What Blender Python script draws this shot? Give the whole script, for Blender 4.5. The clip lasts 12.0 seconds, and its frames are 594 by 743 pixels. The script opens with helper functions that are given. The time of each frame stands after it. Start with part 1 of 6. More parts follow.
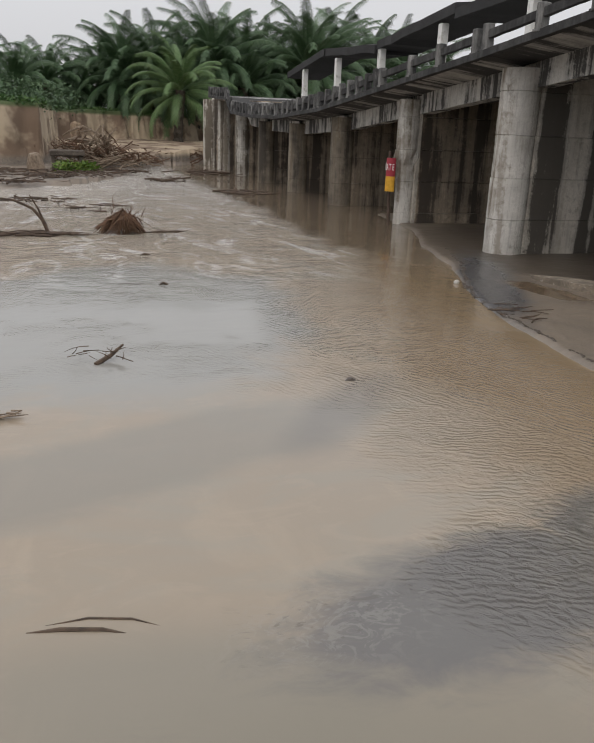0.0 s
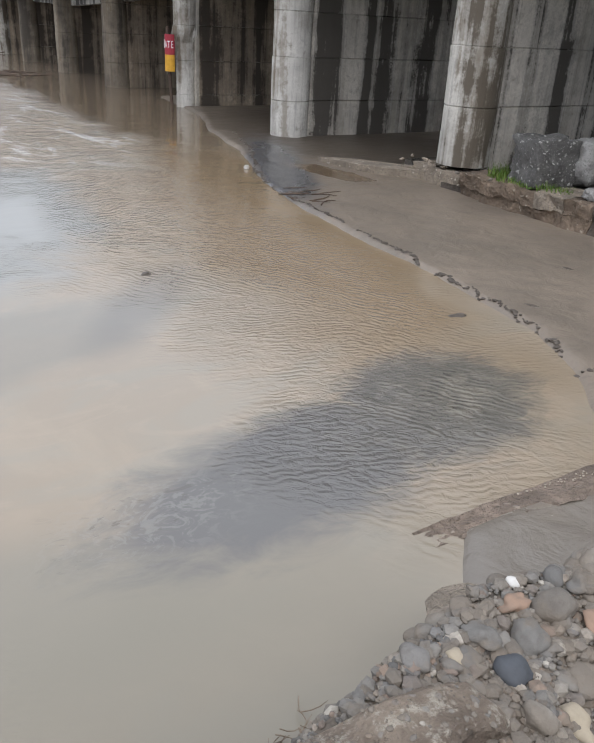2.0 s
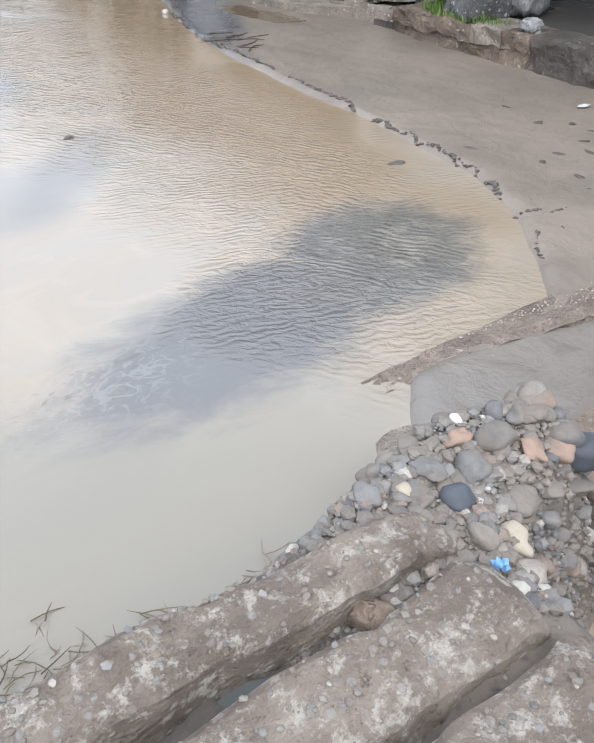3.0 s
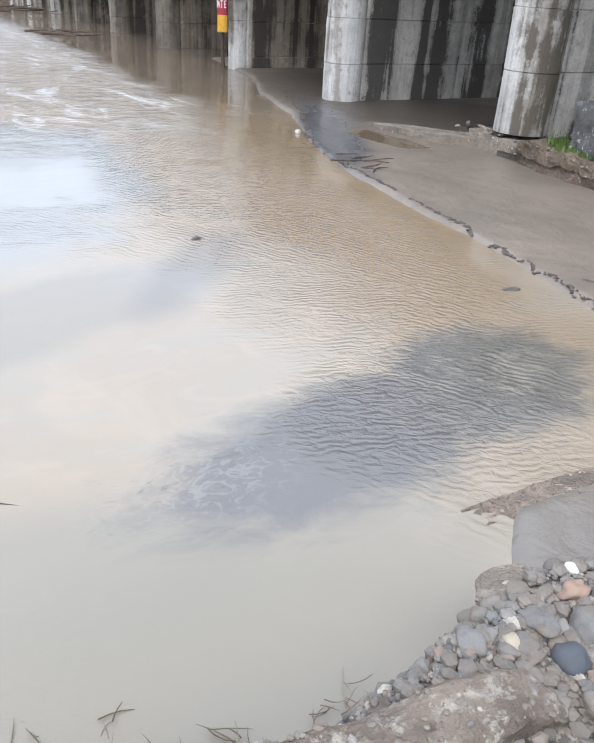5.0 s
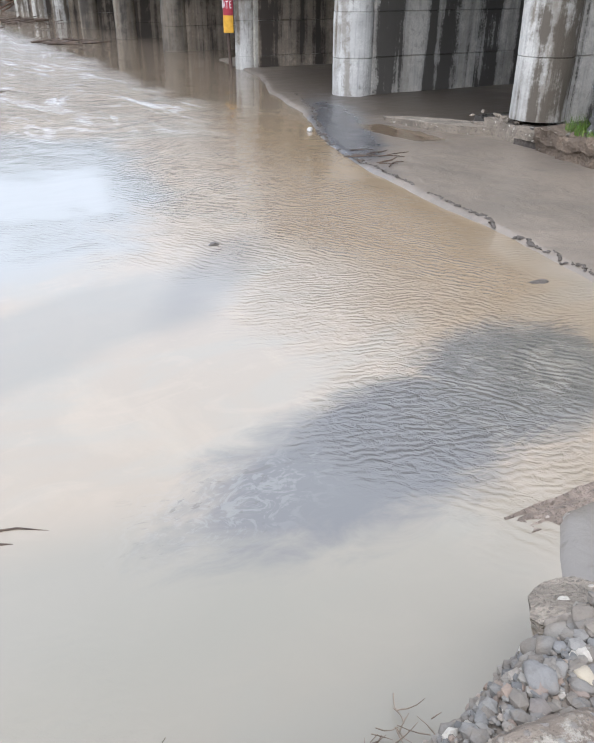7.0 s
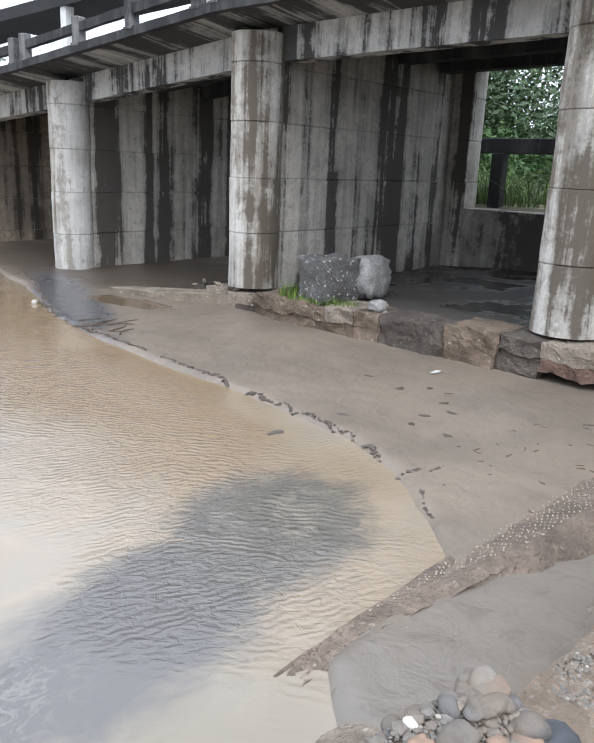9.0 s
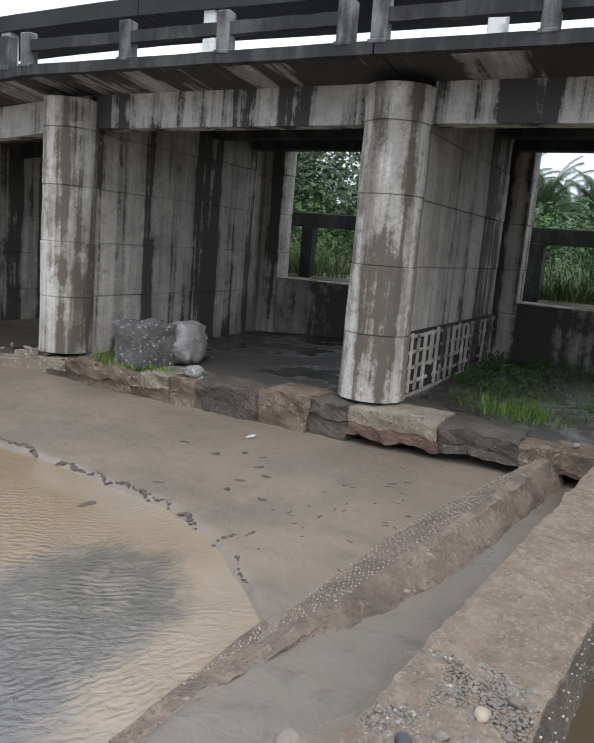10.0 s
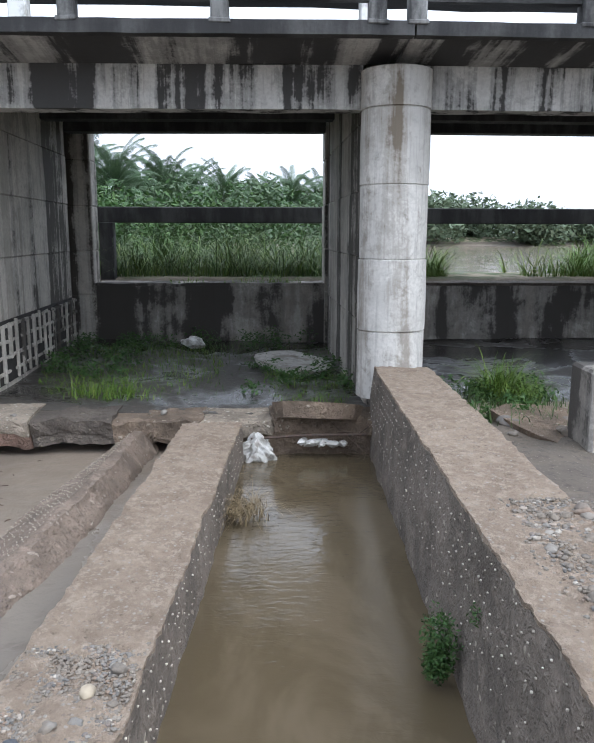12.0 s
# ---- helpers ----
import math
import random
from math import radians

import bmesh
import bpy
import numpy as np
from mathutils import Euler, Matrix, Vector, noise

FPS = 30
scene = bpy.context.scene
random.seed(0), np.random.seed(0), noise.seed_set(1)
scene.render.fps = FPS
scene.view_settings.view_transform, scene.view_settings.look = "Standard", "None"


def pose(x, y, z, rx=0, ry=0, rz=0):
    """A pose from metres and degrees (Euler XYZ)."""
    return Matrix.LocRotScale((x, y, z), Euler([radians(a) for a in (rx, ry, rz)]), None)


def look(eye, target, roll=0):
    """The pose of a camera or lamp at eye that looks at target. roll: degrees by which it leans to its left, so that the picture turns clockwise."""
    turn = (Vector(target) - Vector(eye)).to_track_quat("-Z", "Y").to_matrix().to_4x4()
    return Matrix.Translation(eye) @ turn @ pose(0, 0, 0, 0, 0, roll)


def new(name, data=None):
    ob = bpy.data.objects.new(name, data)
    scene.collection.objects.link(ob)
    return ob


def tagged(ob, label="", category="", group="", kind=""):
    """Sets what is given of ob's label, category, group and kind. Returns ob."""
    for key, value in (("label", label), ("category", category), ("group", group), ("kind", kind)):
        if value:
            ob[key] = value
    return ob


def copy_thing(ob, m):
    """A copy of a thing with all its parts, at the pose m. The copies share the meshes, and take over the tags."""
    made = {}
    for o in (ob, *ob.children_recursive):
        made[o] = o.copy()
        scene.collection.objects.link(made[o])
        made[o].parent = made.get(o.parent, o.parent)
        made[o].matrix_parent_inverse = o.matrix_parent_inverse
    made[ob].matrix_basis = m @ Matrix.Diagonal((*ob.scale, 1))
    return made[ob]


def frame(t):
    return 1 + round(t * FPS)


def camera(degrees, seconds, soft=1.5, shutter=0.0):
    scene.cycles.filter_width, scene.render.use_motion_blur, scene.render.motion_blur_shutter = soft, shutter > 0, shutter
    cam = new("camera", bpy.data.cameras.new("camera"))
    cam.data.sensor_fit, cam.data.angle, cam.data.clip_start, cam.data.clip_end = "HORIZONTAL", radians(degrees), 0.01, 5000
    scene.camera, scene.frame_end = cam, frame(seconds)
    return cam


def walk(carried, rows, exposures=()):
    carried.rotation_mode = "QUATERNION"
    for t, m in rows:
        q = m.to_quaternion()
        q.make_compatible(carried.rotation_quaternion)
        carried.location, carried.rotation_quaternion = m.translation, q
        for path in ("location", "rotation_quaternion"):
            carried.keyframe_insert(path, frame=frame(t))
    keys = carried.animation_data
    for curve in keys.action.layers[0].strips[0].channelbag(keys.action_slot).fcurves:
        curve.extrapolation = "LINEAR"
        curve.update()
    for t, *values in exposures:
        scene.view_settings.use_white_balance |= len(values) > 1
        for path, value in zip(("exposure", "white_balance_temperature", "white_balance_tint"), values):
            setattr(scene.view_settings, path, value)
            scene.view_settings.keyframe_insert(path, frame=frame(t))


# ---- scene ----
cam = camera(43.76, 12.0)
PATH = [
    (0.0, pose(-0.000, -0.000, 2.600, 72.016, -2.112, -16.140)),
    (0.5, pose(0.009, -0.049, 2.613, 70.489, -2.383, -17.408)),
    (1.0, pose(0.037, -0.028, 2.602, 69.075, -3.412, -19.286)),
    (1.5, pose(0.050, 0.042, 2.571, 68.298, -3.770, -24.078)),
    (2.0, pose(0.045, 0.010, 2.588, 64.358, -3.015, -31.974)),
    (2.5, pose(0.047, -0.002, 2.585, 60.793, -2.886, -35.499)),
    (3.0, pose(0.049, -0.005, 2.578, 53.865, -1.507, -37.636)),
    (3.5, pose(0.012, -0.022, 2.598, 57.256, -1.691, -34.773)),
    (3.7, pose(0.000, -0.005, 2.591, 58.678, -1.626, -32.949)),
    (5.3, pose(0.024, 0.111, 2.579, 63.269, -2.739, -28.011)),
    (5.5, pose(0.030, 0.137, 2.577, 64.518, -0.875, -27.484)),
    (6.0, pose(0.056, 0.175, 2.563, 61.732, -1.122, -24.665)),
    (6.5, pose(0.029, 0.216, 2.576, 59.772, -1.906, -26.075)),
    (6.7, pose(0.031, 0.230, 2.578, 60.858, -1.144, -27.017)),
    (8.3, pose(0.055, 0.268, 2.524, 62.390, 0.526, -33.723)),
    (8.5, pose(0.036, 0.353, 2.519, 64.245, 0.245, -36.743)),
    (9.0, pose(0.039, 0.250, 2.580, 74.307, -2.250, -48.571)),
    (9.5, pose(-0.025, 0.185, 2.657, 78.913, -3.828, -55.033)),
    (10.0, pose(-0.018, 0.149, 2.662, 79.900, -4.676, -62.237)),
    (10.5, pose(0.011, 0.025, 2.693, 81.235, -3.653, -71.459)),
    (11.0, pose(0.013, -0.026, 2.720, 80.401, -2.617, -81.379)),
    (11.5, pose(-0.035, -0.102, 2.745, 79.629, -1.245, -87.269)),
    (12.0, pose(-0.121, -0.162, 2.781, 79.437, -0.161, -93.270)),
]
EXPOSURES = [(0.0, -0.02, 6950, 12), (1.0, 0.05, 6950, 12), (1.5, 0.1, 6750, 12), (2.0, 0.5, 6350, 11), (3.0, 1.17, 5950, 10), (3.7, 1.2, 5950, 10), (5.5, 0.98, 5950, 11), (6.0, 0.83, 5950, 11),
             (6.5, 1.03, 5950, 11), (6.7, 1.06, 5950, 11), (8.5, 1.15, 6050, 10), (9.0, 1.1, 6100, 10), (9.5, 0.68, 6200, 10), (10.5, 0.75, 6200, 10), (11.0, 0.82, 6100, 10), (11.5, 0.82, 6050, 10), (12.0, 1.08, 5950, 10)]
walk(cam, PATH, EXPOSURES)

# ---- sky and light: an overcast day ----
world = bpy.data.worlds.new("overcast_sky")
scene.world = world
world.use_nodes = True
wt = world.node_tree
wt.nodes.clear()
sky = wt.nodes.new("ShaderNodeTexSky")
sky.sky_type = "NISHITA"
sky.sun_disc = False
sky.sun_elevation, sky.sun_rotation = radians(58), radians(200)
sky.dust_density, sky.air_density, sky.ozone_density = 4.0, 1.0, 1.0
grey = wt.nodes.new("ShaderNodeHueSaturation")
grey.inputs["Saturation"].default_value = 0.25
cloud = wt.nodes.new("ShaderNodeMix")
cloud.data_type = "RGBA"
cloud.inputs[0].default_value = 0.72
cloud.inputs[7].default_value = (7.45, 7.9, 8.65, 1)
bg = wt.nodes.new("ShaderNodeBackground")
bg.inputs["Strength"].default_value = 0.122
wo = wt.nodes.new("ShaderNodeOutputWorld")
wt.links.new(sky.outputs[0], grey.inputs["Color"])
wt.links.new(grey.outputs[0], cloud.inputs[6])
# an overcast sky is about three times as bright overhead as at the horizon
way = wt.nodes.new("ShaderNodeTexCoord")
up = wt.nodes.new("ShaderNodeSeparateXYZ")
rise = wt.nodes.new("ShaderNodeMapRange")
for k, v in ((1, 0.0), (2, 1.0), (3, 0.80), (4, 1.30)):
    rise.inputs[k].default_value = v
shade = wt.nodes.new("ShaderNodeVectorMath")
shade.operation = "SCALE"
wt.links.new(way.outputs["Generated"], up.inputs[0])
wt.links.new(up.outputs[2], rise.inputs[0])
wt.links.new(cloud.outputs[2], shade.inputs[0])
wt.links.new(rise.outputs[0], shade.inputs["Scale"])
wt.links.new(shade.outputs[0], bg.inputs["Color"])
wt.links.new(bg.outputs[0], wo.inputs[0])
sun_data = bpy.data.lights.new("sun", "SUN")
sun_data.energy, sun_data.angle, sun_data.color = 0.7, radians(40), (1, 0.97, 0.93)
sun = new("sun", sun_data)
sun.matrix_world = look((-12, -14, 30), (4, 6, 0))


# ---- materials ----
class Nodes:
    """A short way to write a node material."""

    def __init__(self, name):
        self.mat = bpy.data.materials.new(name)
        self.mat.use_nodes = True
        self.t = self.mat.node_tree
        self.bsdf = self.t.nodes["Principled BSDF"]
        self.pos = self.add("ShaderNodeNewGeometry").outputs["Position"]

    def add(self, kind):
        return self.t.nodes.new(kind)

    def put(self, value, socket):
        if hasattr(value, "is_linked"):
            self.t.links.new(value, socket)
        else:
            socket.default_value = value

    def scaled(self, s, source=None, shift=(0, 0, 0)):
        m = self.add("ShaderNodeMapping")
        m.inputs["Scale"].default_value = s
        m.inputs["Location"].default_value = shift
        self.t.links.new(source or self.pos, m.inputs["Vector"])
        return m.outputs[0]

    def noise(self, scale, detail=4, rough=0.6, vec=None, warp=0.0):
        n = self.add("ShaderNodeTexNoise")
        n.inputs["Scale"].default_value, n.inputs["Detail"].default_value = scale, detail
        n.inputs["Roughness"].default_value, n.inputs["Distortion"].default_value = rough, warp
        self.t.links.new(vec or self.pos, n.inputs["Vector"])
        return n.outputs["Fac"]

    def voronoi(self, scale, feature="F1", vec=None, out="Distance"):
        n = self.add("ShaderNodeTexVoronoi")
        n.feature = feature
        n.inputs["Scale"].default_value = scale
        self.t.links.new(vec or self.pos, n.inputs["Vector"])
        return n.outputs[out]

    def wave(self, scale, warp=2.0, detail=2, dscale=1.0, vec=None, axis="X"):
        n = self.add("ShaderNodeTexWave")
        n.bands_direction = axis
        for k, v in (("Scale", scale), ("Distortion", warp), ("Detail", detail), ("Detail Scale", dscale)):
            n.inputs[k].default_value = v
        self.t.links.new(vec or self.pos, n.inputs["Vector"])
        return n.outputs["Fac"]

    def ramp(self, fac, stops):
        n = self.add("ShaderNodeValToRGB")
        el = n.color_ramp.elements
        while len(el) < len(stops):
            el.new(0.5)
        for e, (p, c) in zip(el, stops):
            e.position, e.color = p, (*c, 1) if len(c) == 3 else c
        self.put(fac, n.inputs[0])
        return n.outputs[0]

    def step(self, fac, a, b, lo=0.0, hi=1.0):
        n = self.add("ShaderNodeMapRange")
        n.interpolation_type = "SMOOTHSTEP"
        for k, v in ((1, a), (2, b), (3, lo), (4, hi)):
            n.inputs[k].default_value = v
        self.put(fac, n.inputs[0])
        return n.outputs[0]

    def mix(self, fac, a, b, how="MIX"):
        n = self.add("ShaderNodeMix")
        n.data_type, n.blend_type = "RGBA", how
        self.put(fac, n.inputs[0])
        self.put((*a, 1) if isinstance(a, tuple) else a, n.inputs[6])
        self.put((*b, 1) if isinstance(b, tuple) else b, n.inputs[7])
        return n.outputs[2]

    def math(self, op, a, b=0.0, clamp=False):
        n = self.add("ShaderNodeMath")
        n.operation, n.use_clamp = op, clamp
        self.put(a, n.inputs[0])
        self.put(b, n.inputs[1])
        return n.outputs[0]

    def axis(self, k, source=None):
        n = self.add("ShaderNodeSeparateXYZ")
        self.t.links.new(source or self.pos, n.inputs[0])
        return n.outputs[k]

    def blob(self, x, y, a, b, turn, wobble, edge=0.25):
        """1 inside a ragged ellipse on the ground, 0 outside."""
        m = self.add("ShaderNodeMapping")
        m.vector_type = "TEXTURE"
        m.inputs["Location"].default_value = (x, y, 0)
        m.inputs["Rotation"].default_value = (0, 0, radians(turn))
        m.inputs["Scale"].default_value = (a, b, 1000)
        self.t.links.new(self.pos, m.inputs["Vector"])
        d = self.add("ShaderNodeVectorMath")
        d.operation = "LENGTH"
        self.t.links.new(m.outputs[0], d.inputs[0])
        r = self.math("ADD", d.outputs["Value"], wobble)
        return self.step(r, 1 + edge, 1 - edge)

    def bump(self, height, strength, distance, normal=None):
        n = self.add("ShaderNodeBump")
        n.inputs["Distance"].default_value = distance
        self.put(strength, n.inputs["Strength"])
        self.put(height, n.inputs["Height"])
        if normal is not None:
            self.t.links.new(normal, n.inputs["Normal"])
        return n.outputs[0]

    def random(self):
        return self.add("ShaderNodeObjectInfo").outputs["Random"]

    def island(self):
        return self.add("ShaderNodeNewGeometry").outputs["Random Per Island"]

    def done(self, color, rough=0.8, normal=None, metal=0.0, specular=None):
        self.put((*color, 1) if isinstance(color, tuple) else color, self.bsdf.inputs["Base Color"])
        self.put(rough, self.bsdf.inputs["Roughness"])
        self.put(metal, self.bsdf.inputs["Metallic"])
        if specular is not None:
            self.put(specular, self.bsdf.inputs["Specular IOR Level"])
        if normal is not None:
            self.t.links.new(normal, self.bsdf.inputs["Normal"])
        return self.mat


def streaked_concrete(name, light, dark, lo, hi, run=(1.6, 1.6, 0.10), brown=0.0, wet=0.0, blotch=0.25, stained=0.47):
    """Cast concrete with rain streaks that run down it (or along run's smallest scale): broad grey washes, narrow black runs, blotches."""
    m = Nodes(name)
    v = m.scaled(run)
    broad = m.noise(1.0, 3, 0.55, v, 0.15)
    fine = m.noise(4.2, 4, 0.65, v, 0.2)
    cloudy = m.noise(1.1, 6, 0.68, None, 0.2)
    grain = m.noise(24, 6, 0.72)
    mottle = m.noise(5.5, 6, 0.7, None, 0.4)
    ragged = m.math("ADD", m.math("MULTIPLY", m.math("SUBTRACT", cloudy, 0.5), blotch), m.math("MULTIPLY", m.math("SUBTRACT", grain, 0.5), 0.10))
    streak = m.math("ADD", m.math("ADD", m.math("MULTIPLY", broad, 0.74), m.math("MULTIPLY", fine, 0.26)), ragged)
    wash = m.step(streak, lo - 0.05, lo + 0.01)
    mask = m.step(streak, lo + 0.012, hi + 0.012)
    base = m.mix(m.step(cloudy, 0.35, 0.68), light, tuple(c * 0.70 for c in light))
    base = m.mix(m.step(mottle, 0.5, 0.72), base, tuple(c * 0.58 for c in light))
    base = m.mix(m.step(grain, 0.35, 0.75), base, tuple(c * 0.74 for c in light))
    runs = m.step(m.noise(9.0, 3, 0.6, v, 0.1), 0.55, 0.66)
    base = m.mix(m.math("MULTIPLY", runs, 0.35), base, tuple(c * 0.45 for c in light))
    if brown:
        stain = m.math("ADD", m.math("MULTIPLY", m.noise(1.0, 4, 0.6, m.scaled((2.6, 2.6, 0.22), shift=(7, 3, 0))), 0.72), m.math("MULTIPLY", mottle, 0.28))
        base = m.mix(m.math("MULTIPLY", m.step(stain, stained, stained + 0.10), brown), base, (0.150, 0.115, 0.076))
    middle = tuple(0.36 * a + 0.64 * b for a, b in zip(light, dark))
    col = m.mix(m.math("MULTIPLY", wash, 0.62), base, middle)
    col = m.mix(m.math("MULTIPLY", mask, 0.92), col, dark)
    pits = m.voronoi(38)
    h = m.math("ADD", m.math("MULTIPLY", grain, 0.7), m.math("MULTIPLY", m.step(pits, 0.05, 0.2), 0.3))
    h = m.math("ADD", h, m.math("MULTIPLY", mottle, 0.7))
    return m.done(col, m.step(mask, 0, 1, 0.85, 0.85 - wet), m.bump(h, 0.6, 0.014))


MAT = {}
MAT["pier"] = streaked_concrete("pier_concrete", (0.65, 0.61, 0.545), (0.062, 0.055, 0.047), 0.495, 0.53, (1.5, 1.5, 0.04), 0.3)
MAT["column"] = streaked_concrete("column_concrete", (0.64, 0.615, 0.565), (0.095, 0.076, 0.054), 0.52, 0.59, (2.1, 2.1, 0.09), 0.8, 0.1, 0.4, 0.485)
MAT["pale"] = streaked_concrete("pale_column_concrete", (0.66, 0.64, 0.60), (0.16, 0.13, 0.095), 0.56, 0.64, (2.6, 2.6, 0.14), 0.6, 0.0, 0.4, 0.50)
MAT["column_brown"] = streaked_concrete("brown_column_concrete", (0.30, 0.255, 0.20), (0.05, 0.042, 0.034), 0.46, 0.60, (1.7, 1.7, 0.12), 0.8, 0.0, 0.4)
MAT["pier_brown"] = streaked_concrete("brown_pier_concrete", (0.42, 0.345, 0.265), (0.045, 0.036, 0.029), 0.475, 0.54, (1.3, 1.3, 0.05), 0.6)
MAT["beam"] = streaked_concrete("beam_concrete", (0.62, 0.61, 0.585), (0.034, 0.033, 0.033), 0.49, 0.545, (3.0, 3.0, 0.16), 0.1, 0.0, 0.42)
MAT["deck"] = streaked_concrete("deck_edge_concrete", (0.105, 0.105, 0.104), (0.018, 0.018, 0.019), 0.30, 0.58, (0.8, 2.5, 0.5), 0.05, 0.0, 0.5)
MAT["soffit"] = streaked_concrete("soffit_concrete", (0.52, 0.51, 0.49), (0.022, 0.022, 0.023), 0.43, 0.50, (0.16, 2.2, 0.16), 0.0)
MAT["rail"] = streaked_concrete("railing_concrete", (0.34, 0.34, 0.33), (0.02, 0.02, 0.021), 0.36, 0.56, (2.5, 2.5, 0.7), 0.0)
MAT["backwall"] = streaked_concrete("back_wall_concrete", (0.46, 0.43, 0.39), (0.050, 0.045, 0.040), 0.46, 0.54, (1.1, 1.1, 0.16), 0.35, 0.0, 0.5)
MAT["rail_dark"] = streaked_concrete("rail_beam_concrete", (0.11, 0.11, 0.109), (0.018, 0.018, 0.019), 0.34, 0.56, (2.5, 2.5, 0.7), 0.0)
MAT["roof"] = streaked_concrete("roof_concrete", (0.055, 0.055, 0.056), (0.02, 0.02, 0.021), 0.32, 0.6, (0.5, 0.5, 0.5))


def painted_white():
    m = Nodes("white_paint")
    n = m.noise(3, 5, 0.65)
    col = m.mix(m.step(n, 0.52, 0.7), (0.74, 0.74, 0.72), (0.42, 0.41, 0.38))
    return m.done(col, 0.6, m.bump(m.noise(30), 0.2, 0.004))


MAT["white"] = painted_white()


def muddy_water():
    """Silt-laden water: pale over the sand bars, greyer where deep; sky and pier reflections painted in; small ripples
    in the faster parts.
    """
    m = Nodes("muddy_water")
    flow = m.scaled((1, 1, 1))
    n1 = m.noise(0.5, 4, 0.55, flow, 0.6)
    wob = m.math("MULTIPLY", m.math("SUBTRACT", n1, 0.5), 1.1)
    n2 = m.noise(0.16, 3, 0.5)
    silt = m.noise(1.6, 5, 0.6, m.scaled((1.0, 0.45, 1)), 0.8)
    tan, grey, brown, deep = (0.308, 0.254, 0.192), (0.262, 0.266, 0.252), (0.225, 0.162, 0.098), (0.140, 0.134, 0.128)
    col = m.mix(m.step(n2, 0.42, 0.6), tan, (0.30, 0.255, 0.20))
    col = m.mix(m.math("MULTIPLY", m.step(silt, 0.5, 0.7), 0.35), col, (0.385, 0.315, 0.235))
    cloud1 = m.step(m.noise(0.75, 4, 0.6, m.scaled((0.8, 1.4, 1), shift=(3, 1, 0)), 1.0), 0.46, 0.66)
    col = m.mix(m.math("MULTIPLY", cloud1, 0.6), col, (0.285, 0.262, 0.215))
    cloud2 = m.step(m.noise(2.4, 4, 0.6, m.scaled((0.7, 1.3, 1)), 1.4), 0.5, 0.72)
    col = m.mix(m.math("MULTIPLY", cloud2, 0.4), col, (0.355, 0.29, 0.222))
    # this pool's blue-grey paints in the sky seen at a low angle
    sky_pool = m.blob(0.4, 10.9, 2.75, 3.9, -8, m.math("MULTIPLY", wob, 0.7), 0.16)
    col = m.mix(m.math("MULTIPLY", sky_pool, 0.85), col, grey)
    stripe = m.blob(0.6, 5.75, 2.6, 0.62, 22, m.math("MULTIPLY", wob, 0.8), 0.28)
    col = m.mix(m.math("MULTIPLY", stripe, 0.72), col, (0.228, 0.212, 0.180))
    near = m.blob(0.35, 2.85, 1.25, 0.55, -12, wob, 0.5)
    col = m.mix(m.math("MULTIPLY", near, 0.75), col, (0.225, 0.210, 0.172))
    near2 = m.blob(0.4, 2.0, 2.2, 0.75, 5, wob, 0.5)
    col = m.mix(m.math("MULTIPLY", near2, 0.75), col, (0.222, 0.202, 0.158))
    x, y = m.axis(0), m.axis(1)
    # paler with distance: the sky's reflection is put into the colour
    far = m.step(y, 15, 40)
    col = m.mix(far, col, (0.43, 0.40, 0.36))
    # the side current by the piers runs calm, the main one rough; their brown and pale include painted reflections
    lee = m.step(m.math("SUBTRACT", x, m.math("MULTIPLY", wob, 1.5)), 5.2, 6.6)
    open_run = m.math("SUBTRACT", 1.0, lee)
    # white streaks: foam, with the sky's glints painted in
    foam_glint = m.noise(1.0, 5, 0.68, m.scaled((1.1, 0.42, 1)), 1.6)
    run = m.math("MULTIPLY", m.step(y, 11, 17), open_run)
    col = m.mix(m.math("MULTIPLY", m.math("MULTIPLY", m.step(foam_glint, 0.48, 0.68), run), 0.8), col, (0.62, 0.61, 0.58))
    shore = m.blob(5.75, 9.9, 1.45, 7.0, -14, wob, 0.45)
    col = m.mix(m.math("MULTIPLY", shore, 0.85), col, brown)
    # the dark brown by the piers paints in their reflection
    col = m.mix(m.math("MULTIPLY", m.math("MULTIPLY", lee, m.step(y, 12, 18)), 0.9), col, (0.150, 0.112, 0.076))
    ragged = m.math("ADD", m.math("MULTIPLY", wob, 0.45), m.math("MULTIPLY", m.math("SUBTRACT", m.noise(2.3, 5, 0.65, m.scaled((0.8, 1.5, 1)), 1.0), 0.5), 0.9))
    hole_b = m.blob(2.45, 3.36, 1.45, 0.58, 12, ragged, 0.34)
    hole_a = m.blob(3.70, 3.60, 1.0, 0.72, 22, ragged, 0.26)
    shoal = m.blob(4.15, 3.75, 1.1, 0.8, 25, ragged, 0.8)
    hole = m.math("MAXIMUM", hole_b, hole_a)
    bed = m.step(m.noise(3.6, 4, 0.6, None, 0.8), 0.42, 0.66)
    col = m.mix(hole, col, m.mix(shoal, deep, m.mix(bed, (0.122, 0.113, 0.094), (0.172, 0.155, 0.125))))
    swirl = m.blob(1.25, 3.28, 0.55, 0.30, 10, ragged, 0.7)
    curl = m.step(m.noise(5.5, 5, 0.66, m.scaled((1.0, 1.5, 1)), 2.4), 0.48, 0.60)
    col = m.mix(m.math("MULTIPLY", m.math("MULTIPLY", swirl, curl), 0.3), col, (0.30, 0.285, 0.262))
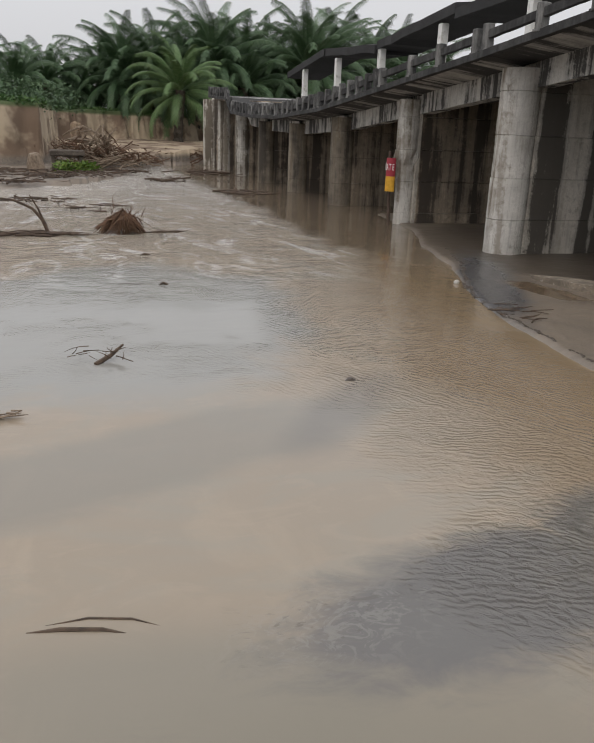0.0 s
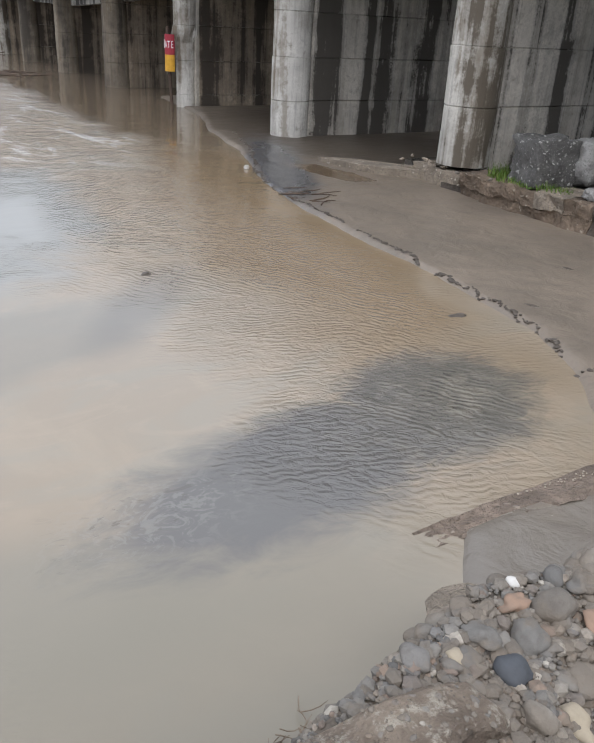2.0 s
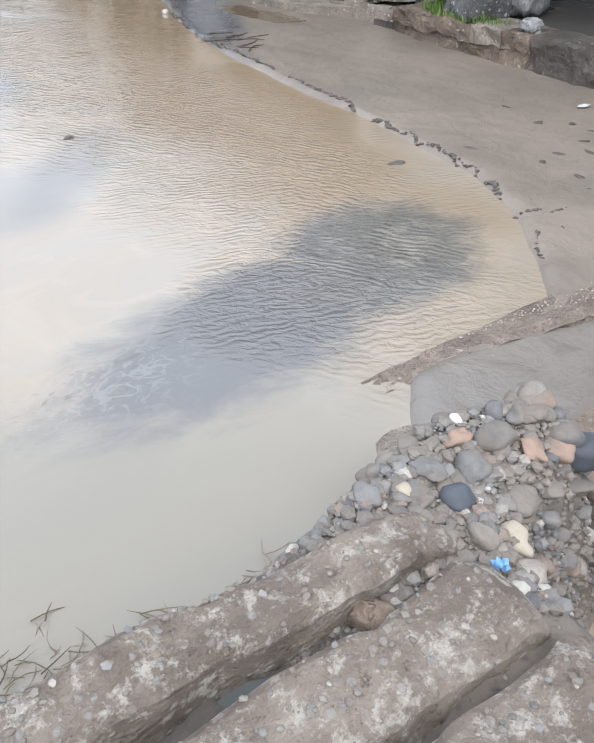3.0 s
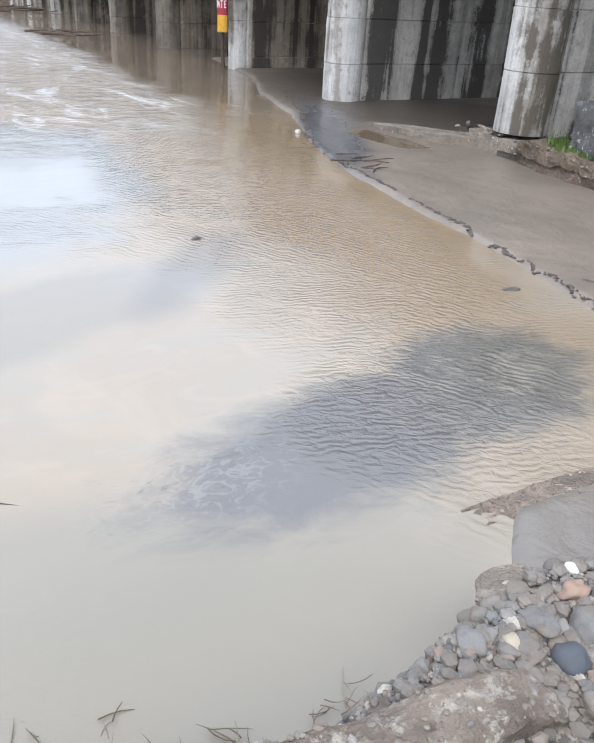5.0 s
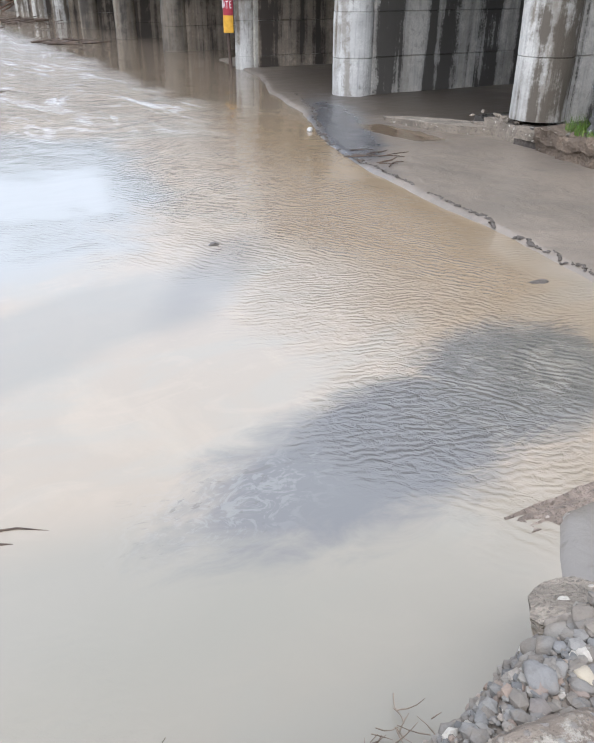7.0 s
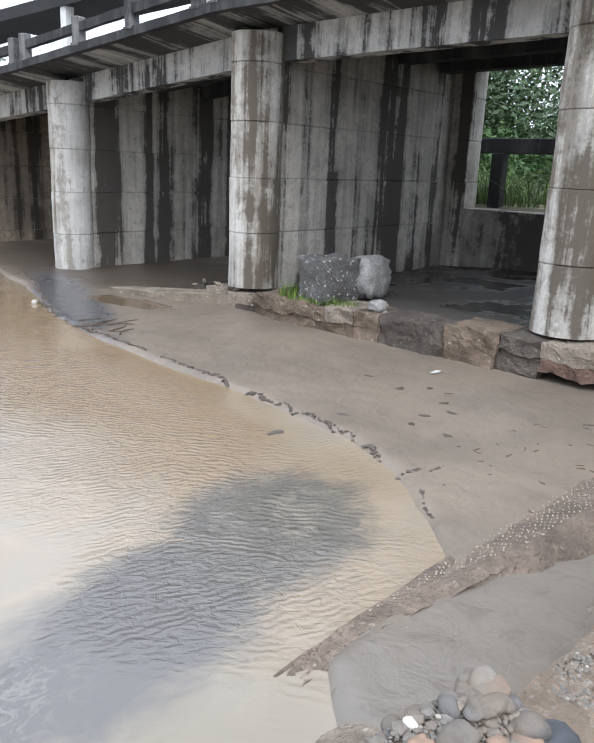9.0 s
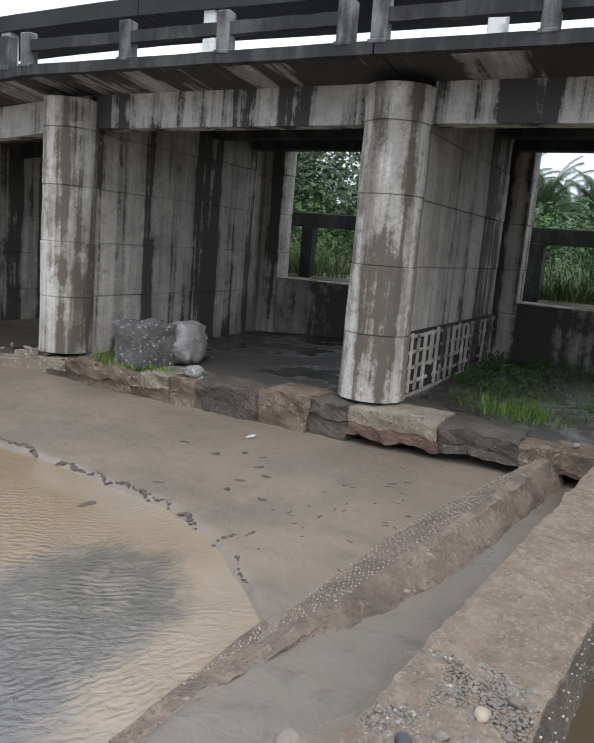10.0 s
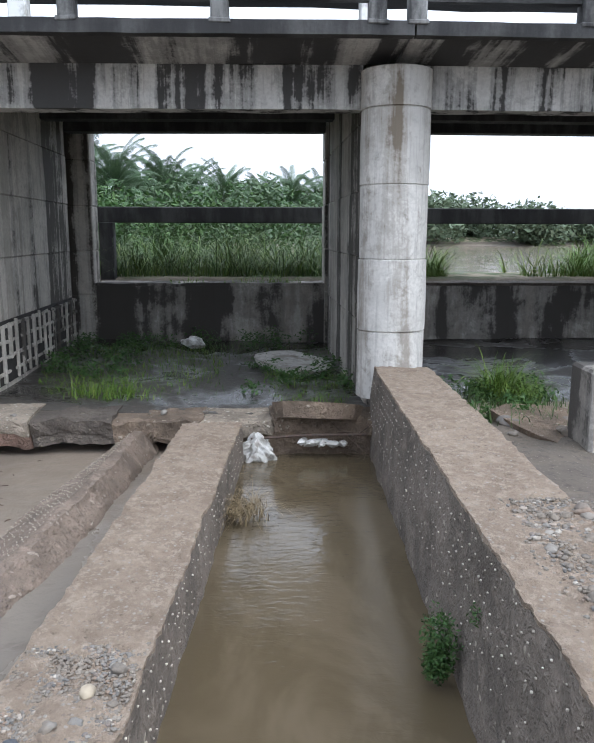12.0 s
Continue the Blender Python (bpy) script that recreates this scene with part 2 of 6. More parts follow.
    clots = m.step(m.noise(7.0, 4, 0.6, m.scaled((0.8, 1.4, 1), shift=(2, 5, 0)), 1.6), 0.60, 0.70)
    col = m.mix(m.math("MULTIPLY", m.math("MULTIPLY", swirl, clots), 0.5), col, (0.10, 0.092, 0.078))
    hole2 = m.blob(2.45, 6.45, 1.15, 0.34, 52, m.math("MULTIPLY", wob, 0.6), 0.5)
    col = m.mix(m.math("MULTIPLY", hole2, 0.45), col, deep)
    channel = m.blob(5.2, -0.75, 6.5, 1.15, -3, 0.0, 0.06)
    col = m.mix(channel, col, m.mix(cloud1, (0.090, 0.070, 0.042), (0.118, 0.093, 0.060)))
    # ripples: close short crests that fan out where the current runs, nearly smooth elsewhere
    def turn(degrees):
        n = m.add("ShaderNodeMapping")
        n.inputs["Rotation"].default_value = (0, 0, radians(degrees))
        m.t.links.new(m.pos, n.inputs["Vector"])
        return n.outputs[0]

    fan = m.step(m.noise(0.62, 2, 0.5, m.scaled((1, 1, 1), shift=(1.3, 0.4, 0))), 0.44, 0.56)
    wave_a = m.wave(4.0, 9.0, 2, 0.9, turn(58), "Y")
    wave_b = m.wave(4.6, 9.0, 2, 0.9, turn(16), "Y")
    crest = m.math("ADD", m.math("MULTIPLY", wave_a, fan), m.math("MULTIPLY", wave_b, m.math("SUBTRACT", 1.0, fan)))
    broken = m.step(m.noise(3.0, 3, 0.55, None, 0.5), 0.36, 0.64, 0.05, 1.0)
    crest = m.math("MULTIPLY", crest, broken)
    small = m.noise(1.0, 3, 0.55, m.scaled((9, 15, 1), turn(40)), 1.0)
    m1 = m.math("MULTIPLY", m.blob(4.0, 8.4, 1.3, 5.8, -4, wob, 0.5), 1.0)
    m2 = m.blob(3.3, 3.65, 1.25, 0.78, 14, wob, 0.35)
    m3 = m.math("MULTIPLY", m.math("MULTIPLY", m.step(y, 10, 16), m.step(m.noise(0.33, 3, 0.6), 0.36, 0.56)), open_run)
    m4 = m.math("MULTIPLY", m.step(m.noise(0.45, 3, 0.6, m.scaled((1, 1, 1), shift=(5, 2, 0))), 0.46, 0.62), 0.22)
    amp = m.math("MAXIMUM", m.math("MAXIMUM", m1, m2), m.math("MAXIMUM", m3, m4))
    amp = m.math("MULTIPLY", amp, m.math("SUBTRACT", 1.0, m.math("MULTIPLY", channel, 0.9)))
    h = m.math("MULTIPLY", m.math("ADD", m.math("MULTIPLY", crest, 0.25), m.math("MULTIPLY", small, 0.62)), amp)
    h = m.math("ADD", h, m.math("MULTIPLY", m.noise(1.0, 3, 0.6, m.scaled((16, 7, 1)), 0.6), m.math("MULTIPLY", channel, 0.075)))
    swell = m.noise(0.9, 2, 0.5, m.scaled((1, 1.6, 1)), 0.4)
    nrm = m.bump(m.math("ADD", h, m.math("MULTIPLY", swell, 0.2)), 1.0, 0.05)
    rapid = m.noise(1.0, 5, 0.62, m.scaled((1.3, 2.2, 1)), 1.2)
    nrm = m.bump(rapid, m.math("MULTIPLY", m.math("MULTIPLY", m.step(y, 10, 20), open_run), 0.8), 0.22, nrm)
    return m.done(col, 0.08, nrm)


MAT["water"] = muddy_water()


def earth(name, a, b, c):
    m = Nodes(name)
    n = m.noise(1.3, 6, 0.65, None, 0.3)
    f = m.noise(14, 6, 0.7)
    v = m.voronoi(30)
    col = m.mix(m.step(n, 0.35, 0.65), a, b)
    col = m.mix(m.step(f, 0.5, 0.72), col, c)
    col = m.mix(m.step(v, 0.16, 0.05), col, tuple(min(1, q * 1.9) for q in a))
    return m.done(col, 0.9, m.bump(m.math("ADD", f, m.math("MULTIPLY", m.step(v, 0.0, 0.3), 0.6)), 0.8, 0.03))


MAT["cliff"] = earth("cut_bank_earth", (0.30, 0.225, 0.15), (0.115, 0.075, 0.05), (0.16, 0.10, 0.065))


def pebbly_concrete(name, base, pale, dots=0.5):
    """Old mass concrete with rounded gravel showing through, stained in patches."""
    m = Nodes(name)
    n = m.noise(1.8, 6, 0.65)
    patch = m.noise(4.5, 5, 0.65, None, 0.5)
    f = m.noise(24, 6, 0.72)
    bent = m.add("ShaderNodeMix")
    bent.data_type = "RGBA"
    bent.inputs[0].default_value = 0.10
    m.t.links.new(m.pos, bent.inputs[6])
    warp = m.add("ShaderNodeTexNoise")
    warp.inputs["Scale"].default_value = 9
    m.t.links.new(m.pos, warp.inputs["Vector"])
    m.t.links.new(warp.outputs["Color"], bent.inputs[7])
    big = m.voronoi(19, vec=bent.outputs[2])
    fine = m.voronoi(46, vec=bent.outputs[2])
    col = m.mix(m.step(n, 0.35, 0.66), base, tuple(c * 0.55 for c in base))
    col = m.mix(m.math("MULTIPLY", m.step(patch, 0.5, 0.68), 0.7), col, tuple(min(1, c * 1.3) for c in base))
    col = m.mix(m.step(f, 0.48, 0.74), col, tuple(c * 0.45 for c in base))
    hue = m.axis(0, m.voronoi(19, vec=bent.outputs[2], out="Color"))
    col = m.mix(m.math("MULTIPLY", m.step(big, 0.40, 0.30), m.step(hue, 1 - dots * 0.6, 1.1 - dots * 0.6)), col, pale)
    hue = m.axis(1, m.voronoi(46, vec=bent.outputs[2], out="Color"))
    col = m.mix(m.math("MULTIPLY", m.step(fine, 0.42, 0.25), m.step(hue, 1 - dots, 1.1 - dots)), col, m.mix(hue, pale, tuple(c * 0.6 for c in base)))
    h = m.math("ADD", m.math("MULTIPLY", f, 0.8), m.math("MULTIPLY", m.step(fine, 0.5, 0.1), 0.35))
    h = m.math("ADD", h, m.math("MULTIPLY", m.step(big, 0.5, 0.2), 0.35))
    return m.done(col, 0.88, m.bump(m.math("ADD", h, m.math("MULTIPLY", patch, 1.4)), 0.9, 0.028))


MAT["wallside"] = pebbly_concrete("wall_side_concrete", (0.205, 0.172, 0.142), (0.36, 0.32, 0.26), 0.2)
def broken_concrete(name, base, pale, deep):
    """Freshly broken mass concrete: mortar in patches from pale to brown, pebbles and pits of many sizes."""
    m = Nodes(name)
    broad = m.noise(3.0, 6, 0.7, None, 0.3)
    patch = m.noise(11, 8, 0.78)
    grain = m.noise(60, 5, 0.75)
    cell = m.voronoi(34, out="Color", vec=m.scaled((1, 1, 1.3)))
    edge = m.voronoi(34, vec=m.scaled((1, 1, 1.3)))
    tiny = m.voronoi(90)
    col = m.mix(m.step(broad, 0.36, 0.64), base, deep)
    col = m.mix(m.math("MULTIPLY", m.step(patch, 0.50, 0.61), 0.9), col, pale)
    col = m.mix(m.math("MULTIPLY", m.step(patch, 0.42, 0.34), 0.8), col, tuple(c * 0.5 for c in deep))
    pebble = m.math("MULTIPLY", m.step(edge, 0.42, 0.30), m.step(m.axis(0, cell), 0.72, 0.78))
    col = m.mix(m.math("MULTIPLY", pebble, 0.8), col, m.mix(m.axis(1, cell), (0.22, 0.17, 0.13), (0.40, 0.37, 0.33)))
    col = m.mix(m.math("MULTIPLY", m.step(grain, 0.5, 0.72), 0.55), col, deep)
    h = m.math("ADD", m.math("MULTIPLY", patch, 1.6), m.math("MULTIPLY", grain, 0.5))
    h = m.math("ADD", h, m.math("ADD", m.math("MULTIPLY", m.step(edge, 0.5, 0.1), 0.3), m.math("MULTIPLY", m.step(tiny, 0.5, 0.1), 0.15)))
    return m.done(col, 0.9, m.bump(h, 1.0, 0.026))


MAT["rib"] = broken_concrete("broken_rib_concrete", (0.36, 0.29, 0.225), (0.56, 0.50, 0.415), (0.20, 0.155, 0.118))
MAT["walltop"] = broken_concrete("worn_wall_concrete", (0.325, 0.252, 0.188), (0.385, 0.31, 0.24), (0.235, 0.178, 0.13))
MAT["slab"] = pebbly_concrete("fallen_slab_concrete", (0.235, 0.182, 0.142), (0.33, 0.275, 0.225), 0.25)
MAT["ledge"] = pebbly_concrete("ledge_concrete", (0.215, 0.16, 0.115), (0.34, 0.29, 0.23), 0.25)
MAT["boulder_pale"] = pebbly_concrete("pale_boulder_concrete", (0.36, 0.35, 0.335), (0.46, 0.45, 0.43), 0.25)
MAT["boulder"] = pebbly_concrete("boulder_concrete", (0.15, 0.145, 0.138), (0.40, 0.39, 0.37), 0.6)


def stone():
    m = Nodes("river_stone")
    s = m.math("FRACT", m.math("ADD", m.random(), m.island()))
    col = m.ramp(s, [(0.0, (0.105, 0.102, 0.098)), (0.22, (0.20, 0.188, 0.17)), (0.42, (0.15, 0.128, 0.105)), (0.60, (0.28, 0.255, 0.22)),
                     (0.75, (0.155, 0.150, 0.145)), (0.88, (0.24, 0.17, 0.125)), (0.96, (0.42, 0.385, 0.33))])
    n = m.noise(14, 6, 0.7)
    dirt = m.noise(5, 5, 0.65, None, 0.3)
    col = m.mix(m.math("MULTIPLY", m.step(n, 0.42, 0.72), 0.55), col, (0.085, 0.072, 0.06))
    col = m.mix(m.math("MULTIPLY", m.step(dirt, 0.42, 0.58), 0.75), col, (0.18, 0.148, 0.115))
    return m.done(col, 0.85, m.bump(m.math("ADD", n, dirt), 0.8, 0.016))


MAT["stone"] = stone()


def flat(name, a, b, rough=0.8, scale=8.0, bump=0.3):
    m = Nodes(name)
    n = m.noise(scale, 5, 0.65)
    return m.done(m.mix(m.step(n, 0.35, 0.68), a, b), rough, m.bump(n, bump, 0.01))


MAT["white_stone"] = flat("white_stone", (0.58, 0.56, 0.53), (0.40, 0.38, 0.35))
MAT["orange_stone"] = flat("orange_stone", (0.285, 0.19, 0.135), (0.17, 0.13, 0.10))
MAT["cream_stone"] = flat("cream_stone", (0.38, 0.32, 0.235), (0.24, 0.205, 0.155))
MAT["dark_stone"] = flat("dark_stone", (0.075, 0.08, 0.09), (0.05, 0.052, 0.057))
MAT["wood"] = flat("wet_driftwood", (0.10, 0.066, 0.043), (0.045, 0.03, 0.022), 0.7)
MAT["palewood"] = flat("pale_driftwood", (0.26, 0.20, 0.145), (0.13, 0.095, 0.068), 0.8)
MAT["root"] = flat("matted_roots", (0.13, 0.068, 0.036), (0.06, 0.034, 0.021), 0.85, 20)
MAT["crust"] = flat("dark_mud_crust", (0.062, 0.05, 0.04), (0.10, 0.082, 0.066), 0.6, 14)
MAT["red"] = flat("red_paint", (0.36, 0.025, 0.045), (0.26, 0.02, 0.035), 0.5, 6, 0.05)
MAT["yellow"] = flat("yellow_paint", (0.66, 0.36, 0.03), (0.52, 0.27, 0.02), 0.5, 6, 0.05)
MAT["letters"] = flat("white_lettering", (0.78, 0.76, 0.74), (0.66, 0.64, 0.62), 0.5, 6, 0.02)
MAT["steel"] = flat("rusty_steel", (0.09, 0.055, 0.038), (0.045, 0.032, 0.026), 0.7, 30)
MAT["blue_plastic"] = flat("blue_plastic", (0.16, 0.34, 0.56), (0.12, 0.24, 0.42), 0.5)
MAT["white_plastic"] = flat("dirty_white_plastic", (0.62, 0.62, 0.60), (0.30, 0.28, 0.25), 0.45, 9)
MAT["trunk"] = flat("palm_trunk_bark", (0.085, 0.07, 0.052), (0.04, 0.034, 0.027), 0.9, 5)


def leaf(name, a, b, c):
    m = Nodes(name)
    r = m.math("FRACT", m.math("ADD", m.island(), m.random()))
    col = m.ramp(r, [(0.0, a), (0.5, b), (1.0, c)])
    col = m.mix(m.math("MULTIPLY", m.noise(0.4, 3), 0.5), col, tuple(q * 0.6 for q in a))
    m.bsdf.inputs["Transmission Weight"].default_value = 0.0
    return m.done(col, 0.55, None, 0.0, 0.35)


MAT["palm"] = leaf("oil_palm_leaf", (0.042, 0.085, 0.040), (0.066, 0.122, 0.056), (0.098, 0.160, 0.074))
MAT["palm_young"] = leaf("young_palm_leaf", (0.075, 0.14, 0.05), (0.11, 0.19, 0.07), (0.16, 0.23, 0.10))
MAT["grass"] = leaf("tall_grass", (0.040, 0.085, 0.022), (0.075, 0.135, 0.035), (0.15, 0.185, 0.065))
MAT["grass_bright"] = leaf("bright_grass", (0.075, 0.16, 0.02), (0.12, 0.21, 0.03), (0.20, 0.25, 0.05))
MAT["weed"] = leaf("weed_leaf", (0.03, 0.08, 0.018), (0.05, 0.115, 0.026), (0.085, 0.15, 0.04))
MAT["straw"] = leaf("dry_straw", (0.16, 0.115, 0.06), (0.22, 0.165, 0.09), (0.30, 0.23, 0.13))
MAT["straw_dark"] = leaf("wet_straw", (0.09, 0.068, 0.04), (0.15, 0.115, 0.07), (0.24, 0.19, 0.12))
# leaf green lightened so that the colour itself carries distance haze
MAT["tree_hazed"] = leaf("haze_painted_leaf", (0.10, 0.145, 0.085), (0.13, 0.175, 0.105), (0.16, 0.20, 0.13))
MAT["tree"] = leaf("far_tree_leaf", (0.055, 0.10, 0.045), (0.08, 0.13, 0.06), (0.11, 0.16, 0.08))


# ---- mesh helpers ----
def finish(bm, name, material, smooth=False):
    me = bpy.data.meshes.new(name)
    bmesh.ops.recalc_face_normals(bm, faces=bm.faces)
    bm.to_mesh(me)
    bm.free()
    if smooth:
        for p in me.polygons:
            p.use_smooth = True
    me.materials.append(MAT[material])
    return me


def part(name, bm, material, parent, label="", smooth=False):
    ob = new(name, finish(bm, name, material, smooth))
    if parent is not None:
        ob.parent = parent
    return tagged(ob, label) if label else ob


def thing(name, bm, material, label, category, group="", kind="", smooth=False):
    return tagged(new(name, finish(bm, name, material, smooth)), label, category, group, kind)


def empty(name, at, label, category, group="", kind=""):
    ob = new(name)
    ob.empty_display_size = 0.2
    ob.location = at
    return tagged(ob, label, category, group, kind)


def box(bm, x0, x1, y0, y1, z0, z1, bevel=0.0, rough=0.0, cuts=0):
    r = bmesh.ops.create_cube(bm, size=1)
    vs = r["verts"]
    for v in vs:
        v.co = Vector(((x0 + x1) / 2 + v.co.x * (x1 - x0), (y0 + y1) / 2 + v.co.y * (y1 - y0), (z0 + z1) / 2 + v.co.z * (z1 - z0)))
    fs = {f for v in vs for f in v.link_faces}
    if bevel:
        es = list({e for f in fs for e in f.edges})
        out = bmesh.ops.bevel(bm, geom=es, offset=bevel, segments=1, affect="EDGES")
        fs = {f for f in bm.faces if f.is_valid and (f in out["faces"] or f in fs)}
    return vs


def roughen(bm, amount, scale, seed=0.0, only=None):
    for v in only or bm.verts:
        if v.is_valid:
            p = v.co * scale + Vector((seed, seed * 1.7, -seed))
            v.co += noise.noise_vector(p) * amount


def grid_box(bm, x0, x1, y0, y1, z0, z1, cell):
    """A closed box whose faces are cut into cells, for worn and broken shapes."""
    n = [max(1, round((b - a) / cell)) for a, b in ((x0, x1), (y0, y1), (z0, z1))]
    lo, hi = Vector((x0, y0, z0)), Vector((x1, y1, z1))
    seen = {}

    def vert(i, j, k):
        key = (i, j, k)
        if key not in seen:
            seen[key] = bm.verts.new((lo.x + (hi.x - lo.x) * i / n[0], lo.y + (hi.y - lo.y) * j / n[1], lo.z + (hi.z - lo.z) * k / n[2]))
        return seen[key]

    for a, b, c in ((0, 1, 2), (1, 2, 0), (2, 0, 1)):
        for side in (0, n[c]):
            for i in range(n[a]):
                for j in range(n[b]):
                    q = []
                    for di, dj in ((0, 0), (1, 0), (1, 1), (0, 1)):
                        k = [0, 0, 0]
                        k[a], k[b], k[c] = i + di, j + dj, side
                        q.append(vert(*k))
                    bm.faces.new(q)
    return list(seen.values())


def ring_stack(bm, profile, sides, cap=True, wobble=0.0, seed=0.0, lean=(0, 0)):
    """A body of revolution: profile is (radius, z) from the foot up."""
    rings = []
    z0 = profile[0][1]
    for r, z in profile:
        ring = []
        for i in range(sides):
            a = 2 * math.pi * i / sides
            k = r + wobble * noise.noise(Vector((math.cos(a) * 1.3 + seed, math.sin(a) * 1.3, z * 1.5)))
            ring.append(bm.verts.new((k * math.cos(a) + lean[0] * (z - z0), k * math.sin(a) + lean[1] * (z - z0), z)))
        rings.append(ring)
    for a, b in zip(rings, rings[1:]):
        for i in range(sides):
            bm.faces.new((a[i], a[(i + 1) % sides], b[(i + 1) % sides], b[i]))
    if cap:
        bm.faces.new(rings[0][::-1])
        bm.faces.new(rings[-1])
    return rings


def tube(bm, points, radii, sides=6):
    rings = []
    for i, p in enumerate(points):
        p = Vector(p)
        d = (Vector(points[min(i + 1, len(points) - 1)]) - Vector(points[max(i - 1, 0)])).normalized()
        u = d.cross(Vector((0, 0, 1)) if abs(d.z) < 0.9 else Vector((1, 0, 0))).normalized()
        w = d.cross(u)
        r = radii[i] if hasattr(radii, "__len__") else radii
        rings.append([bm.verts.new(p + r * (math.cos(2 * math.pi * k / sides) * u + math.sin(2 * math.pi * k / sides) * w)) for k in range(sides)])
    for a, b in zip(rings, rings[1:]):
        for k in range(sides):
            bm.faces.new((a[k], a[(k + 1) % sides], b[(k + 1) % sides], b[k]))
    bm.faces.new(rings[0][::-1])
    bm.faces.new(rings[-1])


def stick(bm, rng, at, length, radius, yaw, pitch=0.0, bend=0.15, sides=5):
    d = Vector((math.cos(yaw) * math.cos(pitch), math.sin(yaw) * math.cos(pitch), math.sin(pitch)))
    side = Vector((-d.y, d.x, rng.uniform(-0.4, 0.4)))
    b = rng.uniform(-bend, bend) * length
    pts = [Vector(at) + d * length * (s - 0.5) + side * b * (1 - (2 * s - 1) ** 2) for s in (0, 0.33, 0.66, 1)]
    tube(bm, pts, [radius, radius * 0.9, radius * 0.7, radius * 0.4], sides)


def lump(bm, at, size, rng, detail=2, rough=0.25):
    """A rounded, uneven stone."""
    r = bmesh.ops.create_icosphere(bm, subdivisions=detail, radius=1)
    s = rng.uniform(0, 99)
    turn = Euler((rng.uniform(-0.3, 0.3), rng.uniform(-0.3, 0.3), rng.uniform(0, 6.3))).to_matrix()
    for v in r["verts"]:
        k = 1 + rough * noise.noise(v.co * 1.3 + Vector((s, s, s)))
        c = v.co * k
        c = turn @ Vector((c.x * size[0], c.y * size[1], c.z * size[2]))
        v.co = c + Vector(at)


def blade(bm, base, yaw, length, width, lean, droop, n=4):
    """One grass blade or leaf strip."""
    d = Vector((math.cos(yaw), math.sin(yaw), 0))
    s = Vector((-d.y, d.x, 0))
    left = right = None
    for i in range(n + 1):
        t = i / n
        p = Vector(base) + d * (lean * t + droop * t * t) * length + Vector((0, 0, length * (t - 0.55 * (lean + droop) * t * t * t)))
        w = width * (1 - t) ** 0.7 * 0.5
        a, b = bm.verts.new(p + s * w), bm.verts.new(p - s * w)
        if left:
            bm.faces.new((left, right, b, a))
        left, right = a, b


# ---- the ground, one sheet to the horizon ----
SHORE = [(9.9, 24.0), (9.2, 19.5), (8.19, 16.8), (7.55, 14.1), (6.48, 11.2), (6.05, 9.3), (5.88, 7.9), (5.83, 6.5), (5.70, 5.3), (5.52, 4.25), (5.18, 3.52),
         (4.8, 3.02), (4.45, 2.66), (4.12, 2.40), (3.3, 2.36), (2.78, 2.32)]
MUD = SHORE + [(2.55, 2.1), (2.40, 1.92), (2.6, 1.0), (9.5, 0.4), (17, 0.4), (17, 24)]
BANK = [(-40, -60), (-40, 0.6), (-8, 1.05), (-2, 1.1), (0.3, 1.18), (0.75, 1.40), (1.25, 1.58), (1.7, 1.62), (2.0, 1.55), (2.28, 1.40), (2.42, 1.1), (2.30, 0.62), (1.75, 0.5),
        (1.55, -1.0), (2.2, -1.6), (9.2, -2.0), (9.2, -60)]


def inside_distance(P, poly):
    """Signed distance of the points P to a polygon, positive inside."""
    q = np.array(poly)
    a, b = q, np.roll(q, -1, axis=0)
    best = np.full(len(P), 1e9)
    odd = np.zeros(len(P), bool)
    for (ax, ay), (bx, by) in zip(a, b):
        dx, dy = bx - ax, by - ay
        t = np.clip(((P[:, 0] - ax) * dx + (P[:, 1] - ay) * dy) / (dx * dx + dy * dy), 0, 1)
        best = np.minimum(best, np.hypot(P[:, 0] - ax - t * dx, P[:, 1] - ay - t * dy))
        cross = ((ay > P[:, 1]) != (by > P[:, 1])) & (P[:, 0] < dx * (P[:, 1] - ay) / (dy if dy else 1e-9) + ax)
        odd ^= cross
    return np.where(odd, best, -best)


def smooth(x, a, b):
    t = np.clip((x - a) / (b - a), 0, 1)
    return t * t * (3 - 2 * t)


def bumps(X, Y, s, seed):
    return np.array([noise.noise(Vector((x * s + seed, y * s - seed, seed))) for x, y in zip(X, Y)])


